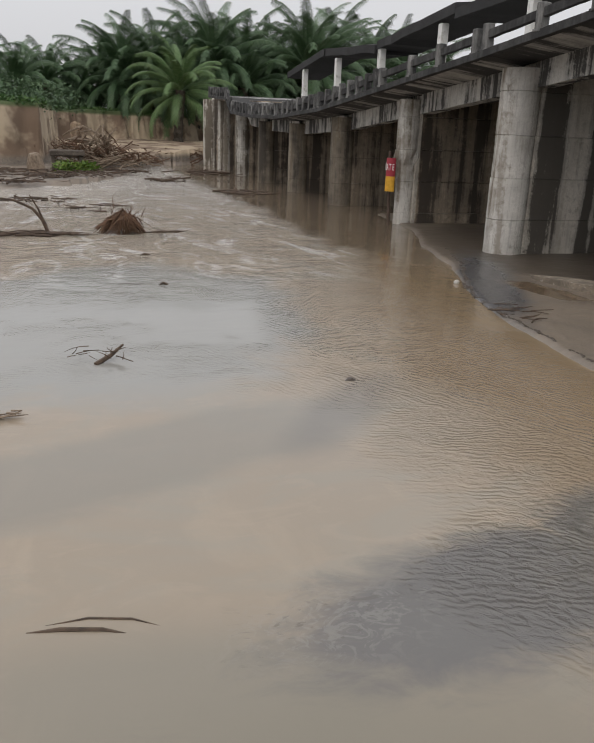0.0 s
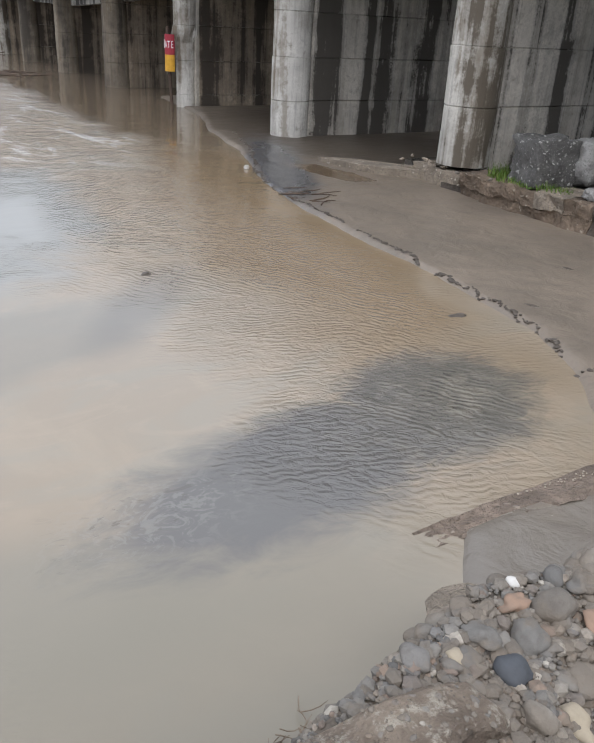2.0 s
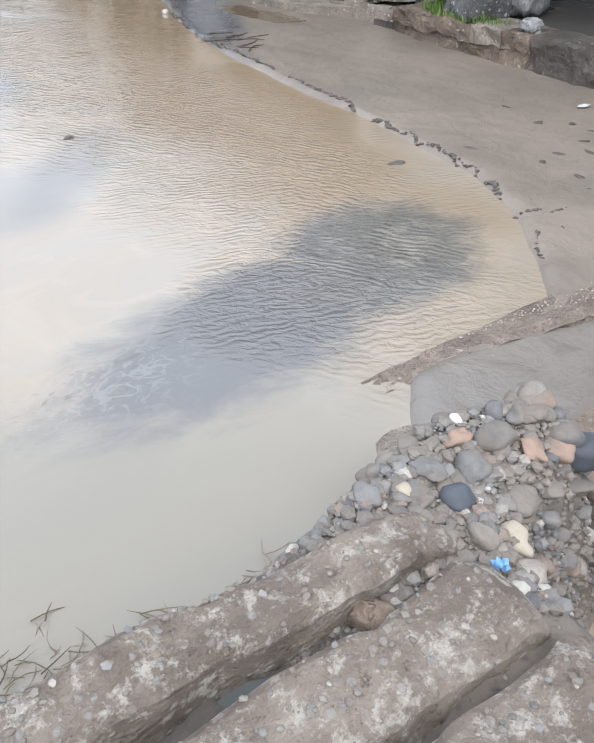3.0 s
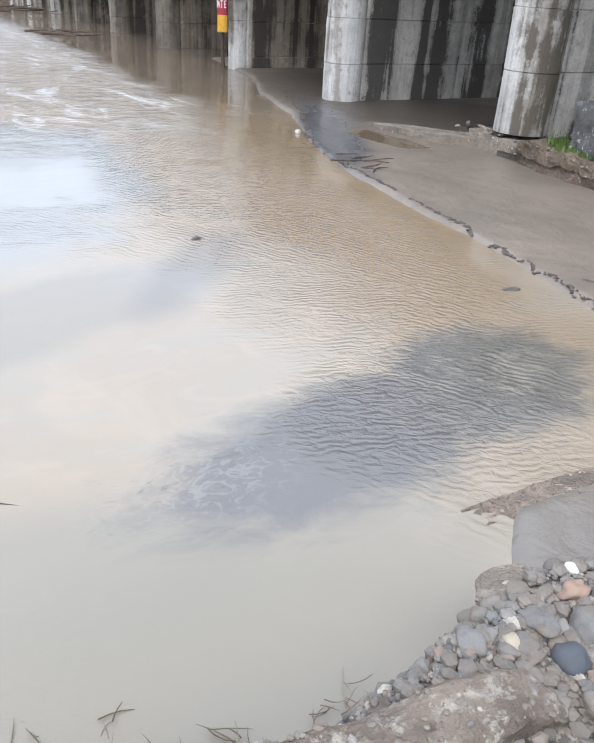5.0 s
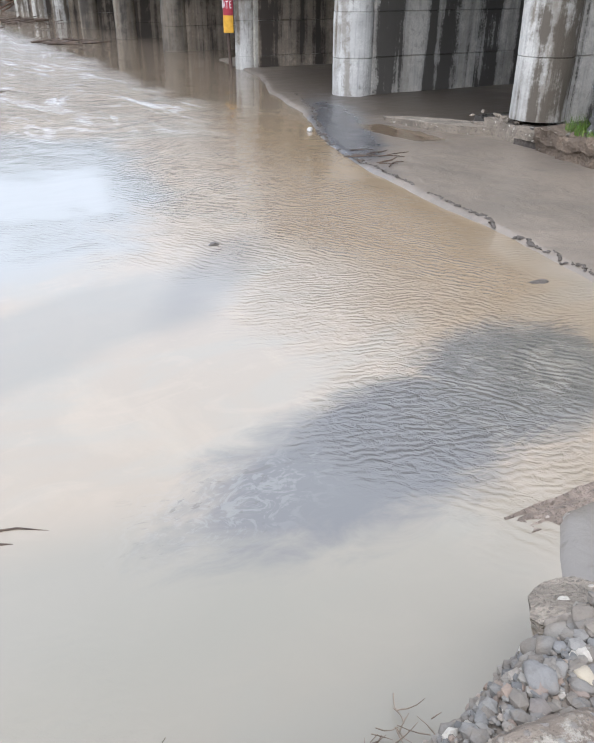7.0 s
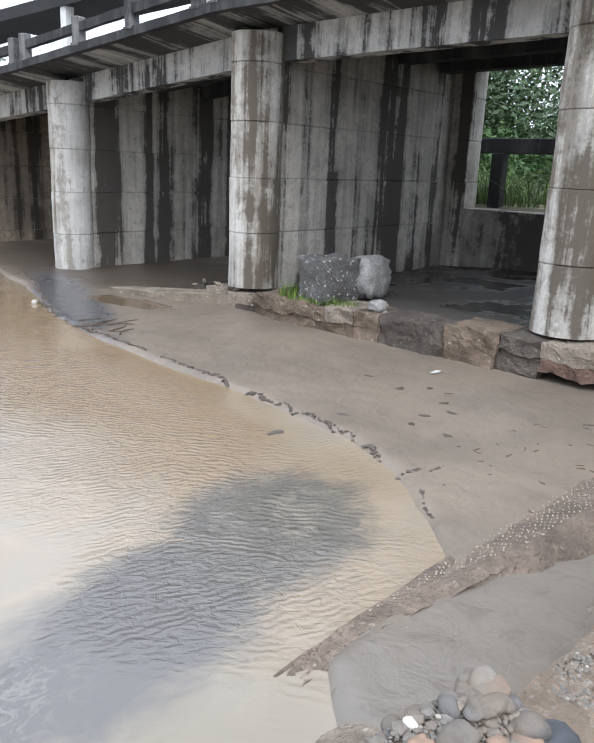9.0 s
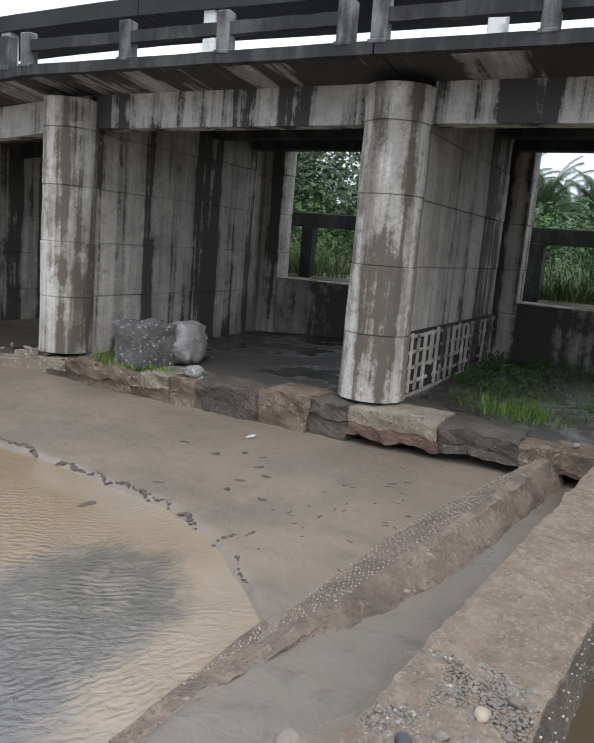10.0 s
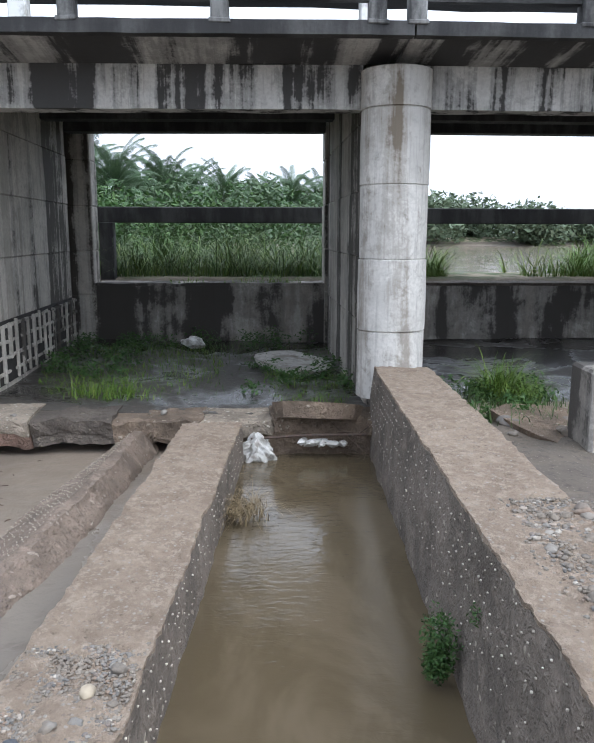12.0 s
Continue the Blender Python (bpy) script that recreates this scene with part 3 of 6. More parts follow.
def ground_height(P):
    X, Y = P[:, 0], P[:, 1]
    wander = 0.05 * bumps(X, Y, 3.0, 1.3) + 0.10 * bumps(X, Y, 0.9, 4.1)
    z = np.full(len(P), -0.45)
    mud = inside_distance(P, MUD) + wander * 0.6
    z = np.maximum(z, -0.45 + 0.50 * smooth(mud, -0.35, 0.10) + 0.012 * bumps(X, Y, 4, 2.2) * (mud > 0))
    bank = inside_distance(P, BANK) + wander * 1.2
    top = np.where(Y < -1.5, 1.0 - 0.45 * smooth(X, 4.2, 6.0), 0.98)
    z = np.maximum(z, -0.45 + (top + 0.45) * smooth(bank, -0.16, np.where(Y > 0, 0.46, 0.75)) + 0.05 * bumps(X, Y, 2.5, 7.7) * (bank > 0))
    # the sand spit and cut bank across the river
    spit = inside_distance(P, [(-40, 25), (-2.6, 28.5), (-1.1, 32.5), (1.4, 38.4), (3.3, 45), (5.4, 53), (9.9, 58.6), (30, 75), (30, 90), (-40, 90)]) + 4 * wander
    z = np.maximum(z, -0.45 + 0.68 * smooth(spit, -1.4, 3.0) + 0.10 * bumps(X, Y, 0.5, 3.0) * (spit > 0))
    edge = np.interp(X, [-60, -4, -1.7, -1.0, 3, 10, 20, 40], [44, 45, 46, 63, 68, 71, 80, 84]) + 8 * wander
    cliff = Y - edge
    shelf = 0.2 + 1.25 * smooth(Y, 42, 66) * (spit > 0)
    z = np.where((Y > 34) & (spit > 0), np.maximum(z, shelf + 0.10 * bumps(X, Y, 0.5, 3.0) + (3.6 - shelf) * smooth(cliff, -0.3, 0.9) + 0.25 * bumps(X, Y, 0.3, 9.0) * (cliff > 0)), z)
    # ground behind the bridge, then the river bend and a far shore
    back = smooth(X, 16.8, 17.4) * (1 - smooth(X, np.where(Y < -3, 20, 30), np.where(Y < -3, 24, 36))) * (1 - smooth(Y, 30, 40))
    z = np.maximum(z, -0.45 + (1.75 + 0.45) * back)
    far = smooth(X, 180, 190) + smooth(np.hypot(X, Y), 210, 230) + smooth(-X, 60, 80)
    z = np.maximum(z, -0.45 + 2.5 * np.clip(far, 0, 1))
    return z


def axis_lines(parts):
    out = []
    for a, b, n in parts:
        out += list(np.linspace(a, b, n, endpoint=False))
    return np.array(out + [parts[-1][1]])


gx = axis_lines([(-2500, -200, 8), (-200, -20, 18), (-20, -3, 26), (-3, -0.5, 16), (-0.5, 7.5, 130), (7.5, 10, 26), (10, 20, 30), (20, 40, 16), (40, 230, 24), (230, 2500, 8)])
gy = axis_lines([(-2500, -200, 6), (-200, -20, 14), (-20, -4, 24), (-4, 6, 150), (6, 20, 120), (20, 34, 36), (34, 56, 60), (56, 80, 56), (80, 100, 12), (100, 240, 16), (240, 2500, 8)])
GX, GY = np.meshgrid(gx, gy)
pts = np.stack([GX.ravel(), GY.ravel()], 1)
gz = ground_height(pts)
nx, ny = len(gx), len(gy)
me = bpy.data.meshes.new("ground")
idx = (np.arange(ny - 1)[:, None] * nx + np.arange(nx - 1)[None, :]).ravel()
me.from_pydata(np.column_stack([pts, gz]).tolist(), [], np.stack([idx, idx + 1, idx + nx + 1, idx + nx], 1).tolist())


def ground_material():
    """Wet mud at the river's edge, gravelly earth on the banks, grown over further off."""
    m = Nodes("river_ground")
    z = m.axis(2)
    n = m.noise(0.8, 5, 0.6, None, 0.3)
    f = m.noise(11, 6, 0.68)
    v = m.voronoi(26)
    mud = m.mix(m.step(n, 0.35, 0.65), (0.228, 0.186, 0.146), (0.176, 0.146, 0.116))
    mud = m.mix(m.math("MULTIPLY", m.step(f, 0.52, 0.75), 0.5), mud, (0.12, 0.10, 0.082))
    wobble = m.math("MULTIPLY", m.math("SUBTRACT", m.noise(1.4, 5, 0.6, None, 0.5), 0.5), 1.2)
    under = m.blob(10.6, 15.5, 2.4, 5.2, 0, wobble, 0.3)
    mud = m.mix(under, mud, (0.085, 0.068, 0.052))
    slate = m.blob(7.45, 12.3, 0.55, 3.3, -24, wobble, 0.35)
    mud = m.mix(slate, mud, (0.092, 0.090, 0.092))
    wet = m.blob(8.0, 11.3, 0.34, 1.05, 12, wobble, 0.25)
    mud = m.mix(wet, mud, (0.135, 0.095, 0.060))
    pan = m.blob(4.3, 1.75, 2.6, 0.42, -9, wobble, 0.35)
    mud = m.mix(m.math("MULTIPLY", pan, 0.75), mud, (0.178, 0.160, 0.138))
    lumps = m.noise(3.2, 4, 0.6, None, 0.6)
    mud = m.mix(m.math("MULTIPLY", m.step(lumps, 0.56, 0.68), 0.35), mud, (0.115, 0.095, 0.078))
    dirt = m.mix(m.step(n, 0.35, 0.65), (0.17, 0.14, 0.11), (0.105, 0.088, 0.072))
    dirt = m.mix(m.step(f, 0.5, 0.7), dirt, (0.07, 0.06, 0.05))
    dirt = m.mix(m.step(v, 0.2, 0.08), dirt, (0.27, 0.245, 0.21))
    raw = m.mix(m.step(m.noise(0.35, 4, 0.6), 0.42, 0.58), (0.135, 0.092, 0.062), (0.36, 0.29, 0.205))
    y = m.axis(1)
    x = m.axis(0)
    high = m.step(m.math("ADD", z, m.math("MULTIPLY", n, 0.2)), 0.25, 0.42)
    col = m.mix(high, mud, dirt)
    over = m.step(y, 30, 34)
    col = m.mix(m.math("MULTIPLY", over, m.step(z, 0.5, 0.9)), col, raw)
    green = m.math("MAXIMUM", m.step(z, 3.25, 3.5), m.math("MAXIMUM", m.step(x, 17.2, 18.0), m.step(m.math("MULTIPLY", x, -1.0), 25, 60)))
    grown = m.mix(m.step(n, 0.45, 0.58), (0.06, 0.085, 0.03), (0.27, 0.225, 0.165))
    col = m.mix(m.math("MULTIPLY", green, m.step(z, 0.6, 1.0)), col, m.mix(m.step(x, 16, 17), (0.06, 0.085, 0.03), grown))
    sheen = m.math("MAXIMUM", m.math("MULTIPLY", slate, 0.45), m.math("MAXIMUM", wet, m.math("MULTIPLY", pan, 0.6)))
    rough = m.math("SUBTRACT", m.step(high, 0, 1, 0.42, 0.92), m.math("MULTIPLY", m.math("MULTIPLY", sheen, 0.34), m.math("SUBTRACT", 1.0, high)))
    h = m.math("ADD", m.math("MULTIPLY", f, m.step(high, 0, 1, 0.25, 1.0)), m.math("MULTIPLY", m.step(v, 0.0, 0.3), m.step(high, 0, 1, 0.0, 0.5)))
    h = m.math("ADD", h, m.math("MULTIPLY", lumps, 0.9))
    return m.done(col, rough, m.bump(h, m.math("SUBTRACT", 0.7, m.math("MULTIPLY", wet, 0.6)), 0.03))


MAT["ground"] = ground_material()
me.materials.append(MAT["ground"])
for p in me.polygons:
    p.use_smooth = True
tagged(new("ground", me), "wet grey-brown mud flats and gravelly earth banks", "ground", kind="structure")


def height_at(x, y):
    return float(ground_height(np.array([[x, y]]))[0])


bm = bmesh.new()
wx, wy = [-2500, -40, 0, 30, 2500], [-2500, -30, 30, 120, 2500]
vs = [[bm.verts.new((x, y, 0)) for x in wx] for y in wy]
for j in range(4):
    for i in range(4):
        bm.faces.new((vs[j][i], vs[j][i + 1], vs[j + 1][i + 1], vs[j + 1][i]))
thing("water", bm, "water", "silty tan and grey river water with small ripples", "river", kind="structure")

# near-black colour that stands for the shade behind the pier's bars
MAT["hollow_shade"] = flat("painted_shade_black", (0.022, 0.021, 0.020), (0.04, 0.036, 0.032))

# ---- the bridge ----
SPAN, Y5, CX = 5.84, 3.86, 9.66
PIER_Y = {k: Y5 + (5 - k) * SPAN for k in range(-4, 8)}
PIER_Y[7] -= 1.3
SAG_Y = [-20, -2, 3.9, 9.7, 15.5, 21.4, 27.2, 33.1, 38.9, 43.4, 44.8, 50.6, 56.4, 70]
SAG_Z = [0.04, 0.03, -0.02, -0.12, -0.66, -1.15, -1.62, -1.84, -1.74, -1.5, -0.75, -0.45, -0.20, -0.1]


def sag(y):
    return float(np.interp(y, SAG_Y, SAG_Z))


FOOT = {7: 0.55, 6: 0.62, 5: 0.56, 4: 0.40, 3: -0.1}


def pier(k):
    """A round front column, a long cross wall cast in lifts and a square rear column."""
    y, top, foot = PIER_Y[k], 4.77 + sag(PIER_Y[k]), FOOT.get(k, -0.3)
    words = {5: "tall streaked concrete pier with a white-washed foot", 6: "tall pale concrete pier standing behind a low wall",
             2: "concrete pier with its column broken through and a painted gauge"}.get(k, "streaked grey concrete bridge pier standing in the river mud")
    ob = empty("pier", (CX, y, foot), words, "bridge pier", "piers of the bridge")
    bm = bmesh.new()
    prof, z, h = [], 0.0, top - foot
    joints = [h - 0.48 - 0.93 * i for i in range(6) if h - 0.48 - 0.93 * i > 0.2][::-1]
    r = {5: 0.455, 4: 0.455, 2: 0.34}.get(k, 0.445)
    marks = [0.0] + joints + [h]
    for a, b in zip(marks, marks[1:]):
        for s in np.linspace(a + 0.012, b - 0.012, 5):
            flare = 0.025 * (1 - s / 0.9) if (k == 5 and s < 0.9) else 0.0
            prof.append((r + flare + 0.006 * math.sin(a * 9), s))
        prof.append((r - 0.02, b))
    ring_stack(bm, [(p, q) for p, q in prof], 36, wobble=0.012, seed=k * 3.1)
    if k == 2:
        for v in bm.verts:
            if 1.9 < v.co.z - 0.3 < 2.15:
                v.co.x += 0.09 * noise.noise(v.co * 6)
                v.co.y += 0.09 * noise.noise(v.co * 6 + Vector((5, 0, 0)))
            elif v.co.z - 0.3 <= 1.9:
                v.co.x *= 0.86
                v.co.y *= 0.62
    part("column", bm, {5: "column", 4: "column", 3: "pale", 6: "pale", 2: "pale"}.get(k, "column_brown" if k > -2 else "column"), ob)
    for i, (a, b) in enumerate(zip(marks, marks[1:])):
        d = 0.007 * ((i * 7 + k) % 3 - 1)
        bm = bmesh.new()
        box(bm, 0.3, 5.6 + d, -0.30 - d, 0.30 + d, a + (0.004 if i else -0.4), b - 0.004 + (0.215 if b == h else 0), 0.012)
        part("wall_lift", bm, "pier" if k > 2 else "pier_brown", ob)
        bm = bmesh.new()
        box(bm, 6.35, 6.95, -0.62 - d, 0.30 + d, a + (0.004 if i else -0.4), b - 0.004 + (0.215 if b == h else 0), 0.02)
        part("rear_column_lift", bm, "pier", ob)
    bm = bmesh.new()
    box(bm, 0.2, 5.5, -0.27, 0.27, -0.4, h + 0.1, 0)
    box(bm, 6.38, 6.92, -0.58, 0.27, -0.4, h + 0.1, 0)
    part("core", bm, "pier", ob)
    bm = bmesh.new()
    box(bm, 5.5, 6.4, -0.12, 0.12, -0.4, h + 0.2, 0)
    part("web", bm, "pier", ob)
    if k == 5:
        # a black panel paints in the shade of the hollows between the bars
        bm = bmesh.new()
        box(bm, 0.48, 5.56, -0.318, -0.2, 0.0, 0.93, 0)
        part("recess", bm, "hollow_shade", ob, "black panel painted as the shade behind the bars")
        for i in range(17):
            bm = bmesh.new()
            x = 0.55 + i * 0.31
            low = 0.02 if i % 5 != 3 else 0.36
            box(bm, x, x + 0.045 + 0.012 * (i % 4), -0.362, -0.31, low, 0.92 - 0.03 * (i * 7 % 4), 0.01)
            roughen(bm, 0.022, 8, i)
            part("upright_bar", bm, "pier", ob)
        for j in range(4):
            for i in range(17):
                x = 0.5 + i * 0.31
                if (i * 5 + j * 3) % 11 == 4:
                    continue
                bm = bmesh.new()
                box(bm, x, x + 0.31, -0.352, -0.31, 0.14 + j * 0.23, 0.19 + j * 0.23, 0.008)
                roughen(bm, 0.022, 7, j)
                part("cross_bar", bm, "pier", ob)
    for o in ob.children:
        o.matrix_parent_inverse = Matrix()
    return ob


for k in PIER_Y:
    pier(k)


def bent_strip(bm, section, y0, y1, cuts, worn=0.0, seed=0.0):
    """A section in x and z drawn along y, following the sag of the deck."""
    rows = []
    for i in range(cuts + 1):
        y = y0 + (y1 - y0) * i / cuts
        row = []
        for x, z in section:
            w = worn * noise.noise(Vector((x * 3, y * 2.3 + seed, z * 3)))
            row.append(bm.verts.new((x + w, y, z + sag(y) + w * 0.7)))
        rows.append(row)
    n = len(section)
    for a, b in zip(rows, rows[1:]):
        for i in range(n):
            bm.faces.new((a[i], a[(i + 1) % n], b[(i + 1) % n], b[i]))
    bm.faces.new(rows[0])
    bm.faces.new(rows[-1][::-1])


def deck_span(k):
    """The deck between two piers: road slab, edge kerb, front girder and inner girders."""
    y0, y1 = PIER_Y[k] + 0.012, PIER_Y[k - 1] - 0.012
    ob = empty("bridge_deck", (CX, (y0 + y1) / 2, 5.0), "black-stained concrete bridge deck with a deep edge girder" if k > 2 else "sagging broken concrete bridge deck", "bridge deck",
               "spans of the bridge", "structure")
    bm = bmesh.new()
    bent_strip(bm, [(8.74, 4.99), (9.80, 4.87), (9.80, 5.0), (16.6, 5.0), (16.6, 5.12), (8.74, 5.09)], y0, y1, 12, 0.012, k)
    part("soffit", bm, "soffit", ob)
    bm = bmesh.new()
    bent_strip(bm, [(8.58, 4.93), (8.742, 4.93), (8.742, 5.10), (8.58, 5.08)], y0, y1, 30, 0.018, k + 5)
    part("kerb", bm, "deck", ob)
    bm = bmesh.new()
    a, b = y0 + 0.40, y1 - 0.40
    bent_strip(bm, [(9.80, 4.33), (10.2, 4.34), (10.2, 5.0), (9.80, 4.868)], a, b, 24, 0.02, k + 9)
    part("edge_girder", bm, "beam", ob)
    for x in (11.6, 13.2, 14.8):
        bm = bmesh.new()
        bent_strip(bm, [(x, 4.70), (x + 0.35, 4.70), (x + 0.35, 5.0), (x, 5.0)], a, b, 4)
        part("inner_girder", bm, "deck", ob)
    for o in ob.children:
        o.matrix_parent_inverse = Matrix.Translation(-ob.location)
    return ob


def railing_span(k):
    y0, y1 = PIER_Y[k], PIER_Y[k - 1]
    ob = empty("railing", (8.7, (y0 + y1) / 2, 5.08), "dark weathered concrete railing with square posts", "railing", "railings of the bridge")
    ys = [y0 + 0.42, y0 + 2.18, y1 - 2.0, y1 - 0.03]
    rng = random.Random(k)
    broken = k <= 2
    if broken:
        ys = [y0 + 0.35 + (y1 - y0 - 0.5) * i / 7 for i in range(8)]
    for i, y in enumerate(ys):
        bm = bmesh.new()
        z = 5.05 + sag(y)
        h = 0.54 + rng.uniform(-0.02, 0.02)
        tilt = rng.uniform(-0.12, 0.12) if broken else rng.uniform(-0.01, 0.01)
        box(bm, 8.59, 8.79, y - 0.10, y + 0.10, z, z + h, 0.02)
        box(bm, 8.57, 8.81, y - 0.12, y + 0.12, z, z + 0.05, 0.01)
        for v in bm.verts:
            v.co.y += tilt * (v.co.z - z)
        roughen(bm, 0.012, 8, k + i)
        part("post", bm, "rail", ob)
    for i, (a, b) in enumerate(zip(ys, ys[1:])):
        bm = bmesh.new()
        drop = rng.uniform(-0.1, 0.03) if broken else 0
        bent_strip(bm, [(8.63, 5.30 + drop), (8.75, 5.30 + drop), (8.75, 5.46 + drop), (8.63, 5.46 + drop)], a + 0.09, b - 0.09, 8, 0.01, k * 3 + i)
        roughen(bm, 0.012, 5, k * 2 + i)
        part("rail", bm, "rail_dark", ob)
    for o in ob.children:
        o.matrix_parent_inverse = Matrix.Translation(-ob.location)
    return ob


for k in range(7, -3, -1):
    deck_span(k)
    railing_span(k)


def canopy(k):
    """The long concrete canopy slab that stands over the far lane on white posts."""
    y0, y1 = PIER_Y[k] - 0.6, PIER_Y[k - 1] - 0.62
    ob = empty("canopy", (11.5, (y0 + y1) / 2, 5.1), "dark concrete canopy slab on white square posts", "canopy", "canopies on the bridge")

    def lift(y):
        return 0.42 * sag(y) if y < 30 else 0.42 * sag(30) - 0.05 * (y - 30) * 0.3

    bm = bmesh.new()
    rows = []
    for i in range(9):
        y = y0 + (y1 - y0) * i / 8
        w = (0.03 if k > 2 else 0.10) * noise.noise(Vector((y * 1.3, k, 0)))
        tip = {2: -0.05, 1: 0.07, 0: -0.09}.get(k, 0.0) * (y - (y0 + y1) / 2)
        rows.append([bm.verts.new((x + w, y, z + lift(y) + w + tip)) for x, z in ((10.5, 6.24), (12.2, 6.22), (12.2, 6.5), (11.4, 6.62), (10.5, 6.52))])
    for a, b in zip(rows, rows[1:]):
        for i in range(5):
            bm.faces.new((a[i], a[(i + 1) % 5], b[(i + 1) % 5], b[i]))
    bm.faces.new(rows[0])
    bm.faces.new(rows[-1][::-1])
    part("roof_slab", bm, "roof", ob)
    for y in [2.95 + 4.7 * i for i in range(-3, 12) if y0 <= 2.95 + 4.7 * i < y1]:
        bm = bmesh.new()
        box(bm, 10.56, 10.80, y - 0.12, y + 0.12, 5.1 + sag(y), 6.27 + lift(y), 0.015)
        part("post", bm, "white", ob, "white-painted post")
    for o in ob.children:
        o.matrix_parent_inverse = Matrix.Translation(-ob.location)
    return ob


for k in range(7, -1, -1):
    canopy(k)

# ---- under the bridge ----
def ledge_top(y):
    return float(np.interp(y, [-6, -1, 4, 8, 10.6], [0.50, 0.44, 0.53, 0.44, 0.30]))


bm = bmesh.new()
vs = grid_box(bm, 9.45, 16.5, -9.0, 11.0, -0.3, 0.55, 0.3)
for v in vs:
    if v.co.z > 0.5:
        v.co.z = ledge_top(v.co.y) + 0.03 * noise.noise(v.co * 0.8) - 0.02


def bay_floor_material():
    """Black silt, wet in places, under the bridge."""
    m = Nodes("bay_floor_silt")
    n = m.noise(0.55, 5, 0.6, None, 0.4)
    f = m.noise(12, 6, 0.65)
    col = m.mix(m.step(n, 0.4, 0.62), (0.056, 0.049, 0.041), (0.030, 0.028, 0.026))
    col = m.mix(m.step(f, 0.5, 0.72), col, (0.08, 0.069, 0.054))
    return m.done(col, m.step(n, 0.42, 0.55, 0.8, 0.2), m.bump(m.math("MULTIPLY", f, m.step(n, 0.45, 0.6, 1.0, 0.15)), 0.6, 0.02))


MAT["bay_floor"] = bay_floor_material()
floor = thing("floor", bm, "bay_floor", "dark wet silt floor under the bridge", "floor", kind="structure")

# the ledge: a chipped edge of old concrete blocks along the mud
ledge = empty("ledge", (9.2, 2.5, 0.3), "chipped brown concrete ledge of old blocks, undercut above the mud", "ledge", "", "structure")
rng = random.Random(11)
y = -5.6
tones = ["ledge", "ledge_pale", "ledge", "ledge", "ledge", "ledge_dark", "ledge_red"]
MAT["ledge_pale"] = pebbly_concrete("pale_ledge_concrete", (0.33, 0.275, 0.215), (0.50, 0.45, 0.38), 0.3)
MAT["ledge_dark"] = pebbly_concrete("dark_ledge_concrete", (0.125, 0.103, 0.084), (0.2, 0.17, 0.13), 0.15)
MAT["ledge_red"] = pebbly_concrete("rusty_ledge_concrete", (0.185, 0.115, 0.085), (0.3, 0.22, 0.17), 0.12)
while y < 10.4:
    w = rng.uniform(0.45, 1.25)
    top = ledge_top(y + w / 2) + rng.uniform(-0.025, 0.025)
    low = float(np.interp(y + w / 2, [-6, 0.5, 0.9, 3.5, 4.3, 10.6], [-0.1, -0.1, 0.20, 0.16, -0.12, -0.12]))
    front = 8.93 + float(np.interp(y, [8.0, 10.4], [0, 0.35])) + rng.uniform(-0.04, 0.04)
    split = rng.random() < (0.75 if y > 3.6 else 0.5)
    tone = "ledge_red" if 2.9 < y + w / 2 < 3.4 else rng.choice(tones[:6])
    cuts = [(low, top)] if not split else [(low, top - 0.20), (top - 0.195, top)]
    for i, (a, b) in enumerate(cuts):
        bm = bmesh.new()
        vs = grid_box(bm, front + rng.uniform(0, 0.05) * (i == 0), 9.75, y + 0.003, y + w - 0.003, a, b, 0.06)
        for v in vs:
            edge = 1.0 if v.co.x < 9.1 else 0.3
            v.co += noise.noise_vector(v.co * 2.6) * 0.07 * edge + noise.noise_vector(v.co * 8) * 0.045 * edge
        part("block", bm, tone if i == 0 or rng.random() < 0.5 else "ledge_pale", ledge)
    y += w
for o in ledge.children:
    o.matrix_parent_inverse = Matrix.Translation(-ledge.location)

for k in range(7, 3, -1):
    y0, y1 = PIER_Y[k] + 0.29, PIER_Y[k - 1] - 0.61
    bm = bmesh.new()
    grid_box(bm, 16.1, 16.5, y0, y1, 0.2, 1.66, 0.5)
    roughen(bm, 0.015, 1.5, k)
    thing("wall_back.%d" % k, bm, "backwall", "low stained concrete wall closing the bay", "wall", kind="structure")
    bm = bmesh.new()
    grid_box(bm, 16.05, 16.9, y0, y1, 1.662, 1.72, 0.25)
    roughen(bm, 0.03, 2.5, k)
    thing("trim.%d" % k, bm, "ledge_dark" if k == 7 else "backwall", "worn concrete coping on the low wall", "coping", kind="structure")

# ---- the guard beam beyond the bays ----
for k in range(7, 2, -1):
    y0 = PIER_Y[k]
    ob = empty("guard_beam", (17.6, y0, 1.75), "dark concrete guard beam on short posts", "guard rail", "guard beams behind the bridge")
    bm = bmesh.new()
    box(bm, 17.5, 17.75, y0 + 0.01, y0 + SPAN - 0.01, 3.02, 3.38, 0.02)
    roughen(bm, 0.01, 2, k)
    part("beam", bm, "deck", ob)
    bm = bmesh.new()
    box(bm, 17.48, 17.77, y0 - 0.78, y0 - 0.45, 1.6, 3.03, 0.02)
    part("post", bm, "deck", ob)
    for o in ob.children:
        o.matrix_parent_inverse = Matrix.Translation(-ob.location)


